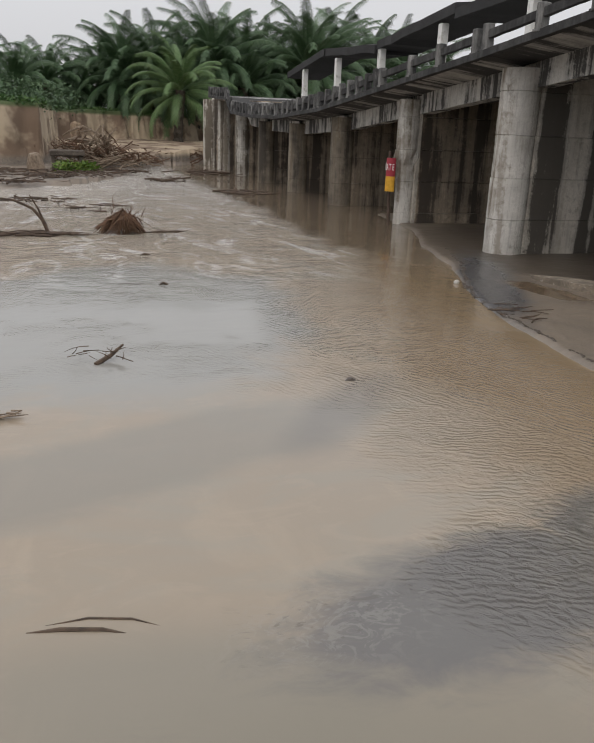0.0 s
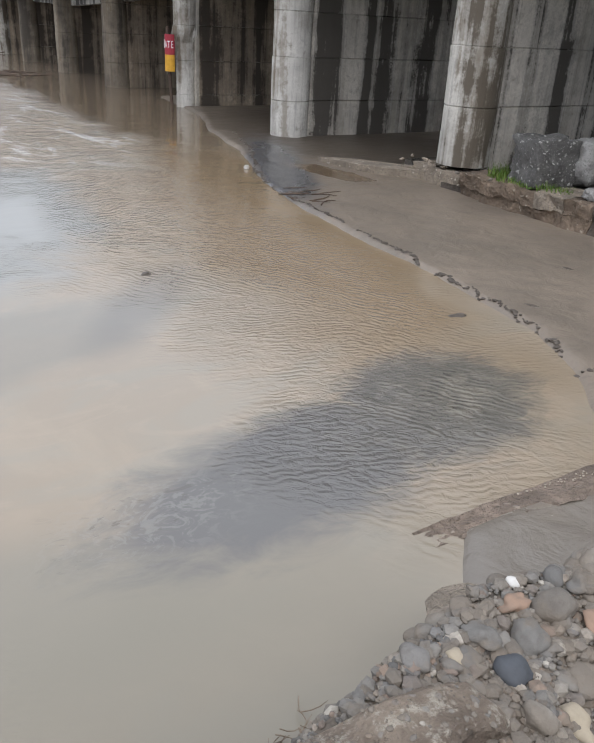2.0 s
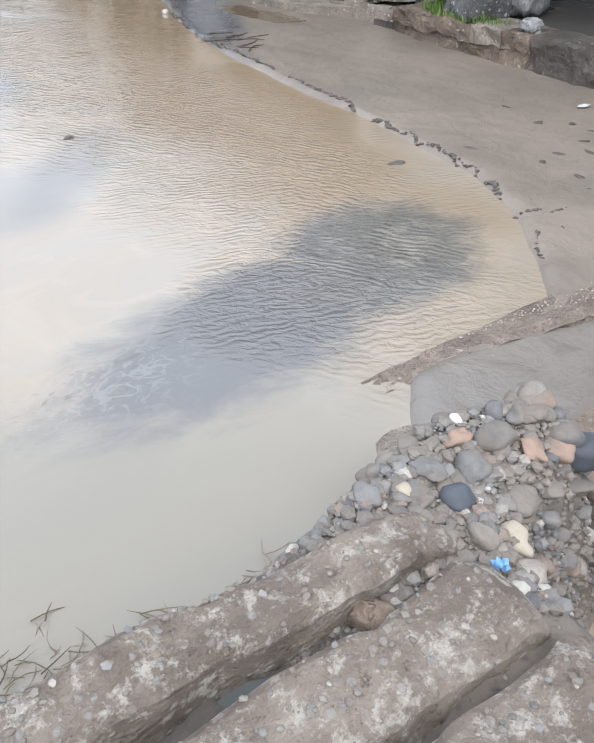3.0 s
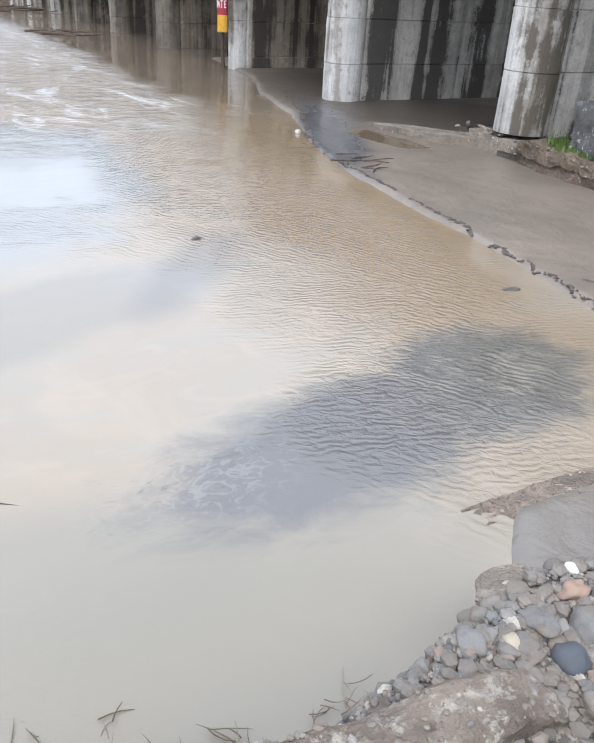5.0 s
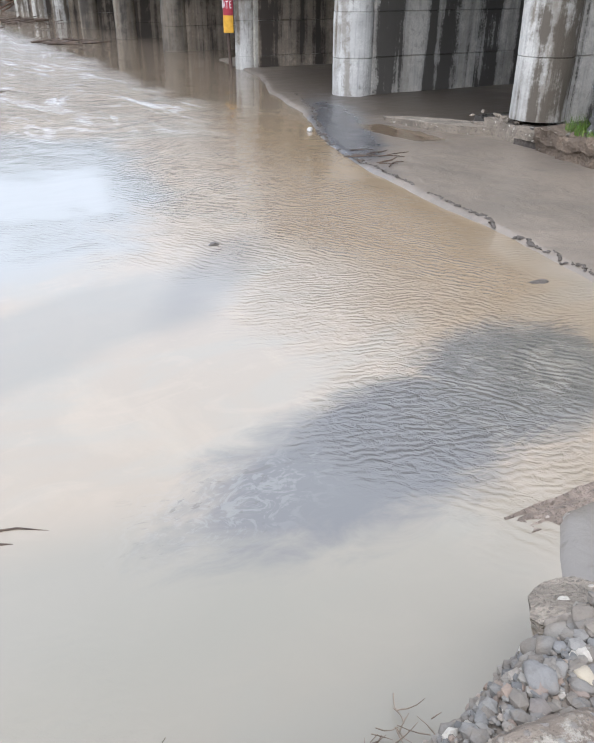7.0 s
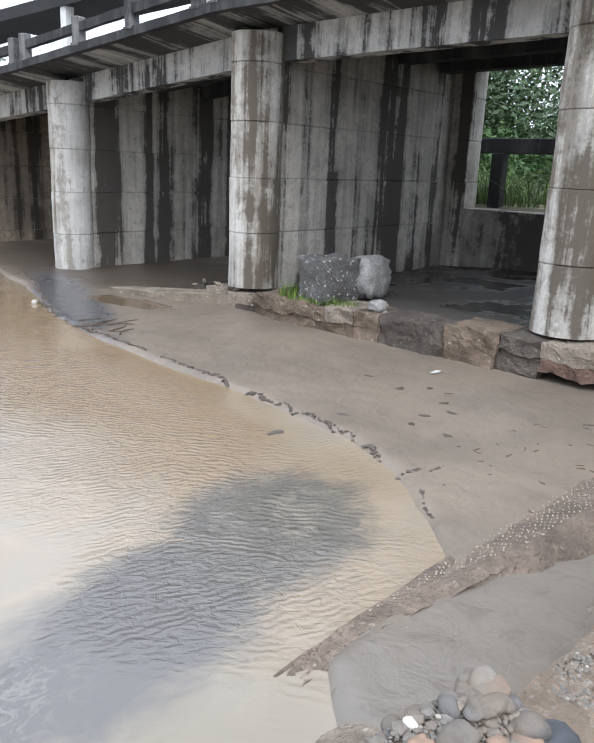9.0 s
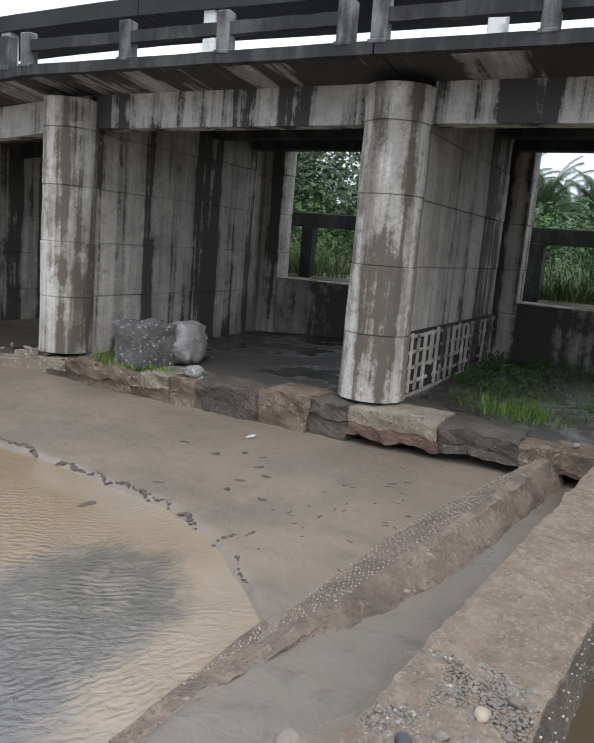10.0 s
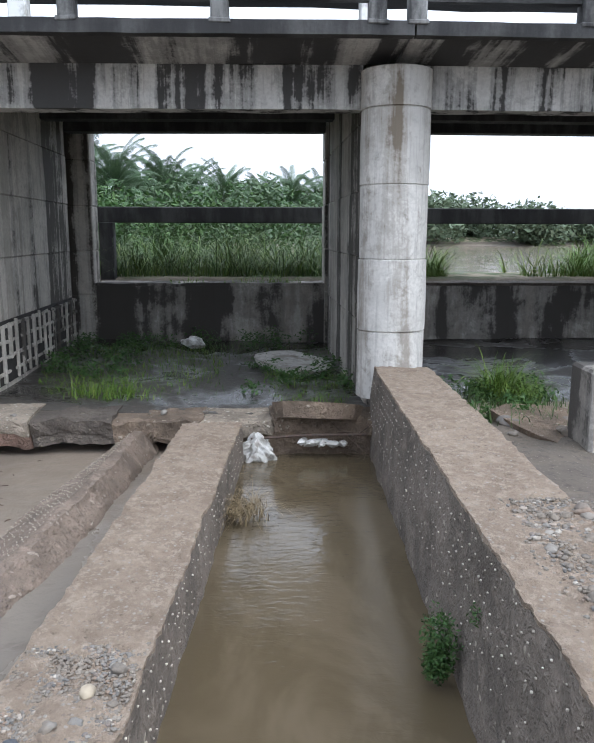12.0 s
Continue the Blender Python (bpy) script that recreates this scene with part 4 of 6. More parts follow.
# ---- walls of the side channel and the fallen slab ----
def studs(bm, rng, rows, size, miss=0.25, jitter=0.3):
    """Small pale pebbles in rows: each row is (start, end, normal, step)."""
    for a, b, nrm, step in rows:
        a, b, nrm = Vector(a), Vector(b), Vector(nrm)
        n = int((b - a).length / step)
        for i in range(n):
            if rng.random() < miss:
                continue
            p = a + (b - a) * ((i + rng.uniform(-jitter, jitter)) / n)
            s = size * rng.uniform(0.6, 1.25)
            r = bmesh.ops.create_icosphere(bm, subdivisions=1, radius=s)
            for v in r["verts"]:
                v.co = Vector((v.co.x * 1.2, v.co.y, v.co.z)) + p + nrm * s * 0.1


def channel_wall(label, x0, x1, ya, yb, width, top, foot, seed, dots):
    """A thick wall whose right side runs from (x0, ya) to (x1, yb); worn top, pebbly sides."""
    ob = empty("channel_wall", (x0, ya, foot), label, "wall", "walls of the side channel")
    for name, z0, z1, mat, cell in (("wall_body", foot, top - 0.03, "wallside", 0.12), ("wall_top", top - 0.028, top, "walltop", 0.045)):
        bm = bmesh.new()
        vs = grid_box(bm, x0, x1, 0.0, width, z0, z1, cell)
        for v in vs:
            t = (v.co.x - x0) / (x1 - x0)
            batter = 0.07 * (top - v.co.z)
            v.co.y += ya + (yb - ya) * t + (batter if v.co.y > width / 2 else -batter)
            p = Vector((v.co.x * 2.2, v.co.y * 2.2, v.co.z * 2.2 + seed))
            v.co += noise.noise_vector(p) * 0.025 + noise.noise_vector(p * 3.5) * 0.016 + noise.noise_vector(p * 8.5) * (0.014 if name == "wall_top" else 0.006)
        part(name, bm, mat, ob)
    bm = bmesh.new()
    rng = random.Random(int(seed))
    side, sign, count = dots
    rows = []
    for j in range(count):
        z = top - 0.07 - j * 0.085
        off = (-0.07 * (top - z) if side == "right" else width + 0.07 * (top - z)) + 0.012 * sign
        rows.append(((x0, ya + off, z), (x1, yb + off, z), (0, sign, 0), 0.10))
    studs(bm, rng, rows, 0.007, 0.5, 0.5)
    tagged(part("pebble_rows", bm, "white_pebble", ob, "pale pebbles set in the wall's side"), kind="stuff")
    for o in ob.children:
        o.matrix_parent_inverse = Matrix.Translation(-ob.location)
    return ob


MAT["white_pebble"] = flat("white_pebble", (0.62, 0.57, 0.49), (0.36, 0.32, 0.26))
MAT["pale_pebble"] = flat("pale_pebble", (0.44, 0.385, 0.31), (0.28, 0.24, 0.19))
channel_wall("thick worn concrete wall with a sandy top and pebbly side", 2.28, 8.72, 0.543, 0.01, 0.71, 0.50, -0.4, 3.0, ("right", -1, 5))
channel_wall("thick worn concrete wall with gravel scattered on its top", 1.2, 9.24, -2.08, -2.42, 0.72, 1.08, -0.4, 8.0, ("left", 1, 8))

# a long slab that has slid off the ledge: ridge high at the ledge, sinking into the mud towards the bank
XS = [2.5, 3.7, 4.8, 5.7, 7.1, 9.08]
LEFT, RIGHT, RIDGE, RISE = [2.44, 2.43, 2.39, 2.32, 2.15, 1.74], [2.30, 2.13, 1.66, 1.45, 1.28, 1.06], [2.38, 2.20, 1.95, 1.77, 1.52, 1.32], [0.0, 0.07, 0.17, 0.24, 0.32, 0.37]
bm = bmesh.new()
rings = []
for i in range(88):
    x = 2.5 + (9.08 - 2.5) * i / 87
    yl, yr = np.interp(x, XS, LEFT), np.interp(x, XS, RIGHT)
    ym, zm = np.interp(x, XS, RIDGE), np.interp(x, XS, RISE)
    row = []
    for yy, zz in ((yl + 0.12, -0.2), (yl, 0.02), (yl * 0.66 + ym * 0.34, zm * 0.36), (yl * 0.33 + ym * 0.67, zm * 0.70), (ym + 0.02, zm), (ym - 0.07, zm - 0.02),
                   (ym * 0.6 + yr * 0.4, zm * 0.72), (ym * 0.25 + yr * 0.75, zm * 0.38), (yr, 0.0), (yr - 0.05, -0.2)):
        p = Vector((x, yy, zz))
        k = 0.35 if yy > ym else 1.0
        row.append(bm.verts.new(p + (noise.noise_vector(p * 3.0) * 0.04 + noise.noise_vector(p * 11) * 0.03) * k))
    rings.append(row)
for a, b in zip(rings, rings[1:]):
    for i in range(len(a) - 1):
        bm.faces.new((a[i], a[i + 1], b[i + 1], b[i]))
    bm.faces.new((a[-1], a[0], b[0], b[-1]))
bm.faces.new(rings[0][::-1])
bm.faces.new(rings[-1])
slab = empty("fallen_slab", (9.0, 1.5, 0), "long tilted concrete slab fallen off the ledge into the mud", "slab")
part("slab_body", bm, "slab", slab)
bm = bmesh.new()
rows = []
for j in range(12):
    f = 0.10 + 0.078 * j
    pa = [Vector((x, np.interp(x, XS, LEFT) * (1 - f) + np.interp(x, XS, RIDGE) * f,
                  np.interp(x, XS, RISE) * (0.04 + f) + 0.010)) for x in (3.3 + j * 0.1, 4.8, 5.7, 7.1, 8.9)]
    for a, b in zip(pa, pa[1:]):
        rows.append((a, b, (0, 0.4, 0.9), 0.075))
studs(bm, random.Random(5), rows, 0.007, 0.2, 0.25)
tagged(part("pebble_rows", bm, "pale_pebble", slab, "rows of pale pebbles"), kind="stuff")
for o in slab.children:
    o.matrix_parent_inverse = Matrix.Translation(-slab.location)

MAT["puddle"] = flat("grey_puddle", (0.13, 0.14, 0.135), (0.10, 0.105, 0.10), 0.06, 3, 0.05)

# ---- the painted gauge on the broken pier ----
gauge = empty("gauge_board", (9.15, 21.45, 0.4), "red and yellow painted gauge board on a leaning pole", "gauge board")
gx_, gy_ = 9.12, 21.30
bm = bmesh.new()
tube(bm, [(gx_ + 0.06, gy_ + 0.0, -0.1), (gx_ + 0.02, gy_ + 0.05, 1.0), (gx_, gy_ + 0.1, 2.15)], 0.05, 10)
part("pole", bm, "steel", gauge)
for mat, z0, z1 in (("yellow", 0.98, 1.42), ("red", 1.42, 1.95)):
    bm = bmesh.new()
    for i in range(8):
        a0, a1 = radians(150 + i * 15), radians(165 + i * 15)
        r0, r1 = 0.185, 0.20
        q = [bm.verts.new((gx_ + 0.1 + r * math.cos(a), gy_ + 0.05 + r * math.sin(a), z)) for r, a, z in
             ((r0, a0, z0), (r0, a1, z0), (r0, a1, z1), (r0, a0, z1), (r1, a0, z0), (r1, a1, z0), (r1, a1, z1), (r1, a0, z1))]
        for f in ((0, 3, 2, 1), (4, 5, 6, 7), (0, 1, 5, 4), (2, 3, 7, 6), (0, 4, 7, 3), (1, 2, 6, 5)):
            bm.faces.new([q[j] for j in f])
    bmesh.ops.remove_doubles(bm, verts=bm.verts, dist=0.001)
    part("band", bm, mat, gauge, mat + " painted band")
for i in range(4):
    a = radians(172 + i * 26)
    px_, py_ = gx_ + 0.1 + 0.212 * math.cos(a), gy_ + 0.05 + 0.212 * math.sin(a)
    if i == 0:
        bm = bmesh.new()
        box(bm, -0.03, 0.03, -0.11, 0.11, -0.004, 0.004)
        mesh = finish(bm, "letter", "letters")
        ob = new("letter", mesh)
        ob.matrix_world = Matrix.Translation((px_, py_, 1.70)) @ Matrix.Rotation(a + math.pi / 2, 4, "Z") @ Matrix.Rotation(radians(90), 4, "X")
    if i:
        cu = bpy.data.curves.new("letter", "FONT")
        cu.body, cu.size, cu.align_x, cu.extrude = "ATE"[i - 1], 0.27, "CENTER", 0.004
        cu.materials.append(MAT["letters"])
        tmp = new("letter_shape", cu)
        deps = bpy.context.evaluated_depsgraph_get()
        mesh = bpy.data.meshes.new_from_object(tmp.evaluated_get(deps))
        bpy.data.objects.remove(tmp)
        ob = new("letter", mesh)
        ob.scale = (0.5, 1, 1)
        ob.matrix_world = Matrix.Translation((px_, py_, 1.60)) @ Matrix.Rotation(a + math.pi / 2, 4, "Z") @ Matrix.Rotation(radians(90), 4, "X") @ Matrix.Diagonal((0.5, 1, 1, 1))
    world_pose = ob.matrix_world.copy()
    ob.parent = gauge
    ob.matrix_parent_inverse = Matrix.Translation(-gauge.location)
    ob.matrix_basis = world_pose
for o in gauge.children:
    o.matrix_parent_inverse = Matrix.Translation(-gauge.location)

# ---- boulders and rubble on the ledge ----
rng = random.Random(21)
put_later = []


def boulder(label, at, size, material, seed, square=0.5):
    bm = bmesh.new()
    r = bmesh.ops.create_icosphere(bm, subdivisions=4, radius=1)
    for v in r["verts"]:
        c = v.co.copy()
        k = max(abs(c.x), abs(c.y), abs(c.z))
        c = c.lerp(c / k * 0.86, square)
        c *= 1 + 0.20 * noise.noise(c * 1.6 + Vector((seed, 0, 0))) + 0.10 * noise.noise(c * 3.7 + Vector((0, seed, 0))) + 0.05 * noise.noise(c * 9 + Vector((0, seed, 3)))
        v.co = Vector((c.x * size[0], c.y * size[1], c.z * size[2])) + Vector((0, 0, size[2] * 0.8))
    ob = thing("boulder", bm, material, label, "boulder", smooth=True)
    ob.matrix_world = pose(*at, 0, 0, seed * 37 % 360)
    return ob


boulder("square grey boulder of pebbly concrete among grass", (9.55, 7.85, 0.42), (0.44, 0.43, 0.43), "boulder", 2.0, 0.8)
boulder("round pale concrete boulder on the ledge", (10.15, 7.52, 0.46), (0.42, 0.36, 0.40), "boulder_pale", 5.0, 0.45)
boulder("small grey stone on the ledge", (9.25, 6.62, 0.46), (0.14, 0.15, 0.1), "boulder_pale", 7.0, 0.3)


def plate(name, label, x, y, z, size, thick, turn, material, seed):
    """A broken flat piece of concrete."""
    bm = bmesh.new()
    n = 18
    top, low = [], []
    for i in range(n):
        a = 2 * math.pi * i / n
        r = 1 + 0.28 * noise.noise(Vector((math.cos(a) * 1.4 + seed, math.sin(a) * 1.4, seed)))
        for ring, zz, s in ((top, thick, 1.0), (low, 0, 0.93)):
            ring.append(bm.verts.new((size[0] * r * s * math.cos(a), size[1] * r * s * math.sin(a), zz + 0.02 * noise.noise(Vector((a, zz * 9, seed))))))
    c = bm.verts.new((0, 0, thick + 0.015))
    for i in range(n):
        j = (i + 1) % n
        bm.faces.new((low[i], low[j], top[j], top[i]))
        bm.faces.new((top[i], top[j], c))
    bm.faces.new(low[::-1])
    ob = thing(name, bm, material, label, "concrete piece")
    ob.matrix_world = pose(x, y, z, *turn)
    return ob


plate("broken_slab", "pale broken concrete plate lying in the weeds", 12.7, -0.85, 0.50, (0.75, 0.62), 0.10, (4, -5, 20), "pale", 1.0)
plate("broken_slab", "broken grey concrete slab tipped over the ledge", 9.2, -0.92, 0.40, (0.62, 0.56), 0.20, (-4, 16, -25), "ledge", 4.0)
plate("broken_slab", "thin pale slab lying on the mud before the pier", 9.05, 11.2, 0.0, (1.35, 0.40), 0.16, (3, 2, 112), "ledge_pale", 6.0)
plate("broken_slab", "cracked slab under the pier in the mud", 9.75, 10.7, 0.05, (0.6, 0.45), 0.14, (-3, 3, 20), "ledge_pale", 8.0)
plate("broken_slab", "broken earthen slab on the low ground", 8.2, -3.75, 0.42, (0.9, 0.7), 0.16, (5, -4, 10), "ledge", 11.0)
bm = bmesh.new()
for i in range(26):
    lump(bm, (9.75 + rng.gauss(0, 0.35), 10.15 + rng.gauss(0, 0.3), 0.33 + rng.uniform(0, 0.05)), (rng.uniform(0.04, 0.15), rng.uniform(0.03, 0.1), rng.uniform(0.02, 0.05)), rng, 1)
tagged(thing("rubble", bm, "ledge_pale", "flat broken concrete rubble by the pier's foot", "rubble"), kind="stuff")
bm = bmesh.new()
box(bm, 7.1, 7.7, -4.25, -3.62, 0.0, 1.42, 0.03)
roughen(bm, 0.03, 2, 4)
thing("concrete_block", bm, "backwall", "upright weathered concrete block stump", "concrete block")

for i in range(22):
    yy = rng.uniform(-0.3, 9.5)
    put_later.append((rng.uniform(8.98, 9.4), yy, rng.uniform(0.015, 0.05), ledge_top(yy) + 0.005))
for i in range(20):
    put_later.append((rng.uniform(7.6, 10.5), rng.uniform(-4.6, -2.75), rng.uniform(0.04, 0.14), None))

# litter
bm = bmesh.new()
lump(bm, (14.7, 1.05, 0.62), (0.24, 0.17, 0.12), rng, 2, 0.7)
thing("plastic_sheet", bm, "white_plastic", "crumpled white plastic by the low wall", "litter")
bm = bmesh.new()
r = bmesh.ops.create_icosphere(bm, subdivisions=4, radius=1)
for v in r["verts"]:
    c = v.co * (1 + 0.45 * noise.noise(v.co * 2.1) + 0.35 * abs(noise.noise(v.co * 5.3)))
    v.co = Vector((8.80 + c.x * 0.12, -0.17 + c.y * 0.20, 0.12 + c.z * 0.20 - 0.10 * abs(c.y)))
thing("plastic_bag", bm, "white_plastic", "torn dirty white sack caught on the ledge", "litter")
bm = bmesh.new()
for i in range(5):
    lump(bm, (8.82, -0.75 - i * 0.13, 0.20 + 0.03 * rng.uniform(-1, 1)), (0.07, 0.11, 0.05), rng, 1, 0.8)
thing("rag", bm, "white_plastic", "muddy rag hanging along the ledge", "litter")
bm = bmesh.new()
tube(bm, [(8.78, -0.1, 0.27), (8.78, -0.8, 0.31), (8.80, -1.55, 0.30)], 0.018, 6)
thing("steel_bar", bm, "steel", "bent rusty steel bar along the ledge", "steel bar")
bm = bmesh.new()
for i in range(9):
    stick(bm, rng, (8.85 + rng.uniform(-0.1, 0.1), -1.35 + rng.uniform(-0.25, 0.2), 0.2 + rng.uniform(-0.15, 0.2)), rng.uniform(0.3, 0.7), 0.008, rng.uniform(0, 6.3), rng.uniform(-1, 1))
tagged(thing("twigs", bm, "wood", "dark twigs hanging off the ledge", "twigs"), kind="stuff")
bm = bmesh.new()
lump(bm, (8.14, 4.89, 0.075), (0.09, 0.04, 0.025), rng, 2, 0.4)
thing("pale_litter", bm, "white_plastic", "small pale scrap lying on the mud", "litter")

# ---- crusts, cracks and dents in the mud ----
CRACK = [(8.55, 16.2), (7.75, 13.9), (6.78, 11.95), (6.32, 10.5), (6.15, 9.0), (6.02, 7.6), (5.98, 6.9), (5.86, 6.15), (5.72, 5.0), (5.62, 4.44), (5.33, 3.83), (5.07, 3.41), (5.26, 3.37),
         (5.36, 3.26), (5.54, 3.22)]
rng = random.Random(8)


def crust(points, thick, name="mud_crust", label="dark ragged crust along the drying mud's edge"):
    """Many small flakes and clods of dried mud in a broken line."""
    bm = bmesh.new()
    for (ax, ay), (bx, by) in zip(points, points[1:]):
        n = max(2, int(math.hypot(bx - ax, by - ay) / 0.026))
        for i in range(n):
            x, y = ax + (bx - ax) * i / n, ay + (by - ay) * i / n
            if noise.noise(Vector((x * 1.7, y * 1.7, 9))) < -0.38 or rng.random() < 0.08:
                continue
            x += 0.07 * noise.noise(Vector((x * 4, y * 4, 0))) + rng.gauss(0, thick * 0.35)
            y += 0.07 * noise.noise(Vector((x * 4, y * 4, 5)))
            s_ = thick * rng.uniform(0.35, 1.15) * (0.5 + abs(noise.noise(Vector((x * 5, y * 5, 2)))))
            lump(bm, (x, y, height_at(x, y) + s_ * 0.1), (s_ * rng.uniform(0.7, 1.8), s_, s_ * 0.55), rng, 1, 0.6)
    return tagged(thing(name, bm, "crust", label, "mud crust"), kind="stuff")


crust(CRACK, 0.036)
crust([(4.95, 3.1), (4.75, 2.9), (4.6, 2.75), (4.49, 2.59)], 0.02)
crust([(4.72, 2.72), (4.5, 2.6), (4.24, 2.62)], 0.018)
for i, (x, y) in enumerate(((7.18, 4.84), (7.54, 4.59), (7.53, 4.32), (7.13, 4.21), (6.56, 4.11), (6.3, 4.06), (7.67, 2.72), (6.26, 3.57), (6.9, 3.9), (6.0, 4.7), (7.4, 5.4))):
    bm = bmesh.new()
    lump(bm, (x, y, height_at(x, y) - 0.012), (0.10, 0.045, 0.018), rng, 2, 0.3)
    thing("mud_dent", bm, "crust", "small dark dent in the wet mud", "mud mark", "marks in the mud")
bm = bmesh.new()
# this first lot of sticks stands in for dark scuff marks
for i in range(34):
    x, y = 6.7 + rng.gauss(0, 0.75), 2.75 + rng.gauss(0, 0.25)
    stick(bm, rng, (x, y, height_at(x, y) + 0.001), rng.uniform(0.04, 0.11), 0.007, rng.uniform(0, 6.3))
for i in range(16):
    x, y = 6.6 + rng.gauss(0, 0.25), 9.9 + rng.gauss(0, 0.3)
    stick(bm, rng, (x, y, height_at(x, y) + 0.006), rng.uniform(0.2, 0.5), 0.012, rng.uniform(-0.6, 0.6))
tagged(thing("twig_litter", bm, "wood", "short dark twigs on the mud, some standing in for scuff marks", "twigs"), kind="stuff")

# ---- stones and broken ribs on the near bank ----
rng = random.Random(33)
shapes = []
for i in range(7):
    bm = bmesh.new()
    lump(bm, (0, 0, 0), (1.0, rng.uniform(0.7, 0.95), rng.uniform(0.5, 0.75)), rng, 3, 0.3 if i < 5 else 0.55)
    shapes.append(finish(bm, "stone", "stone", True))
words = {"stone": "rounded grey-brown river stone on the gravel bank", "white_stone": "bright white broken stone on the bank", "orange_stone": "orange-brown river stone on the bank",
         "cream_stone": "cream-coloured smooth river stone on gravel", "dark_stone": "smooth dark grey river stone on the bank"}
by_tone = {}


def put_stone(x, y, r, tone="stone", z=None, shape=None):
    i = rng.randrange(7) if shape is None else shape
    if tone == "stone":
        me_ = shapes[i]
    else:
        if (tone, i) not in by_tone:
            by_tone[(tone, i)] = shapes[i].copy()
            by_tone[(tone, i)].materials[0] = MAT[tone]
        me_ = by_tone[(tone, i)]
    ob = new("stone", me_)
    base = height_at(x, y) if z is None else z
    ob.scale = (r, r * rng.uniform(0.8, 1.1), r * rng.uniform(0.75, 1.05))
    ob.rotation_euler = (rng.uniform(-0.3, 0.3), rng.uniform(-0.3, 0.3), rng.uniform(0, 6.3))
    ob.location = (x, y, base + r * 0.3)
    return tagged(ob, words[tone], "stone", "stones of the bank")


spots = [(1.69, 1.17, 0.026, "white_stone"), (1.62, 1.10, 0.05, "orange_stone"), (1.72, 1.03, 0.075, "stone"), (1.88, 1.05, 0.055, "stone"), (1.56, 0.98, 0.07, "stone"),
         (1.42, 0.92, 0.055, "dark_stone"), (1.18, 1.06, 0.05, "stone"), (1.30, 1.02, 0.035, "cream_stone"), (1.42, 1.05, 0.06, "stone"), (1.36, 0.76, 0.05, "stone"),
         (1.62, 0.83, 0.062, "stone"), (1.50, 0.74, 0.06, "cream_stone"), (1.80, 0.92, 0.05, "orange_stone"), (2.02, 0.88, 0.12, "dark_stone"), (1.70, 0.62, 0.09, "stone"),
         (1.08, 1.20, 0.04, "stone"), (1.33, 1.2, 0.05, "stone"), (2.0, 1.08, 0.07, "stone"), (2.1, 0.98, 0.06, "stone"), (1.95, 1.2, 0.04, "stone"), (1.48, 1.18, 0.045, "stone"),
         (1.52, 0.60, 0.07, "stone"), (1.66, 0.72, 0.05, "stone"), (1.40, 0.62, 0.05, "stone")]
for x, y, r, tone in spots:
    put_stone(x, y, r, tone)
for i in range(60):
    x, y = rng.uniform(1.85, 2.45), rng.uniform(0.55, 1.4)
    if height_at(x, y) > 0.25:
        put_stone(x, y, 0.025 + 0.05 * rng.random() ** 1.5, rng.choice(["stone"] * 8 + ["orange_stone", "dark_stone"]))
for i in range(190):
    x, y = 1.0 + 1.35 * rng.random() ** 0.8, rng.uniform(0.55, 1.6)
    if height_at(x, y) > 0.3:
        put_stone(x, y, 0.016 + (0.020 if x < 1.3 else 0.036) * rng.random() ** 1.5)
for i in range(110):
    x = 2.2 + 2.0 * rng.random()
    y_wall = -2.08 - 0.34 * (x - 1.2) / 8.0
    y = y_wall + rng.uniform(-0.5, 0.66)
    on = y > y_wall
    if on and y > y_wall + 0.62 - 0.22 * (x - 2.2) / 2.0 * rng.uniform(0.4, 1.6):
        continue
    put_stone(x, y, 0.024 + 0.042 * rng.random() ** 1.4, rng.choice(["stone"] * 14 + ["cream_stone"]), 1.07 if on else None)
for x, y, r, z in put_later:
    put_stone(x, y, r, "stone", z)
for x, y, r, tone in ((3.49, 0.57, 0.05, "stone"), (3.29, 0.69, 0.05, "cream_stone"), (3.03, 0.82, 0.05, "stone"), (3.06, 0.7, 0.04, "stone"), (2.9, 0.95, 0.05, "dark_stone"), (3.2, 0.55, 0.03, "stone")):
    put_stone(x, y, r, tone, 0.495)


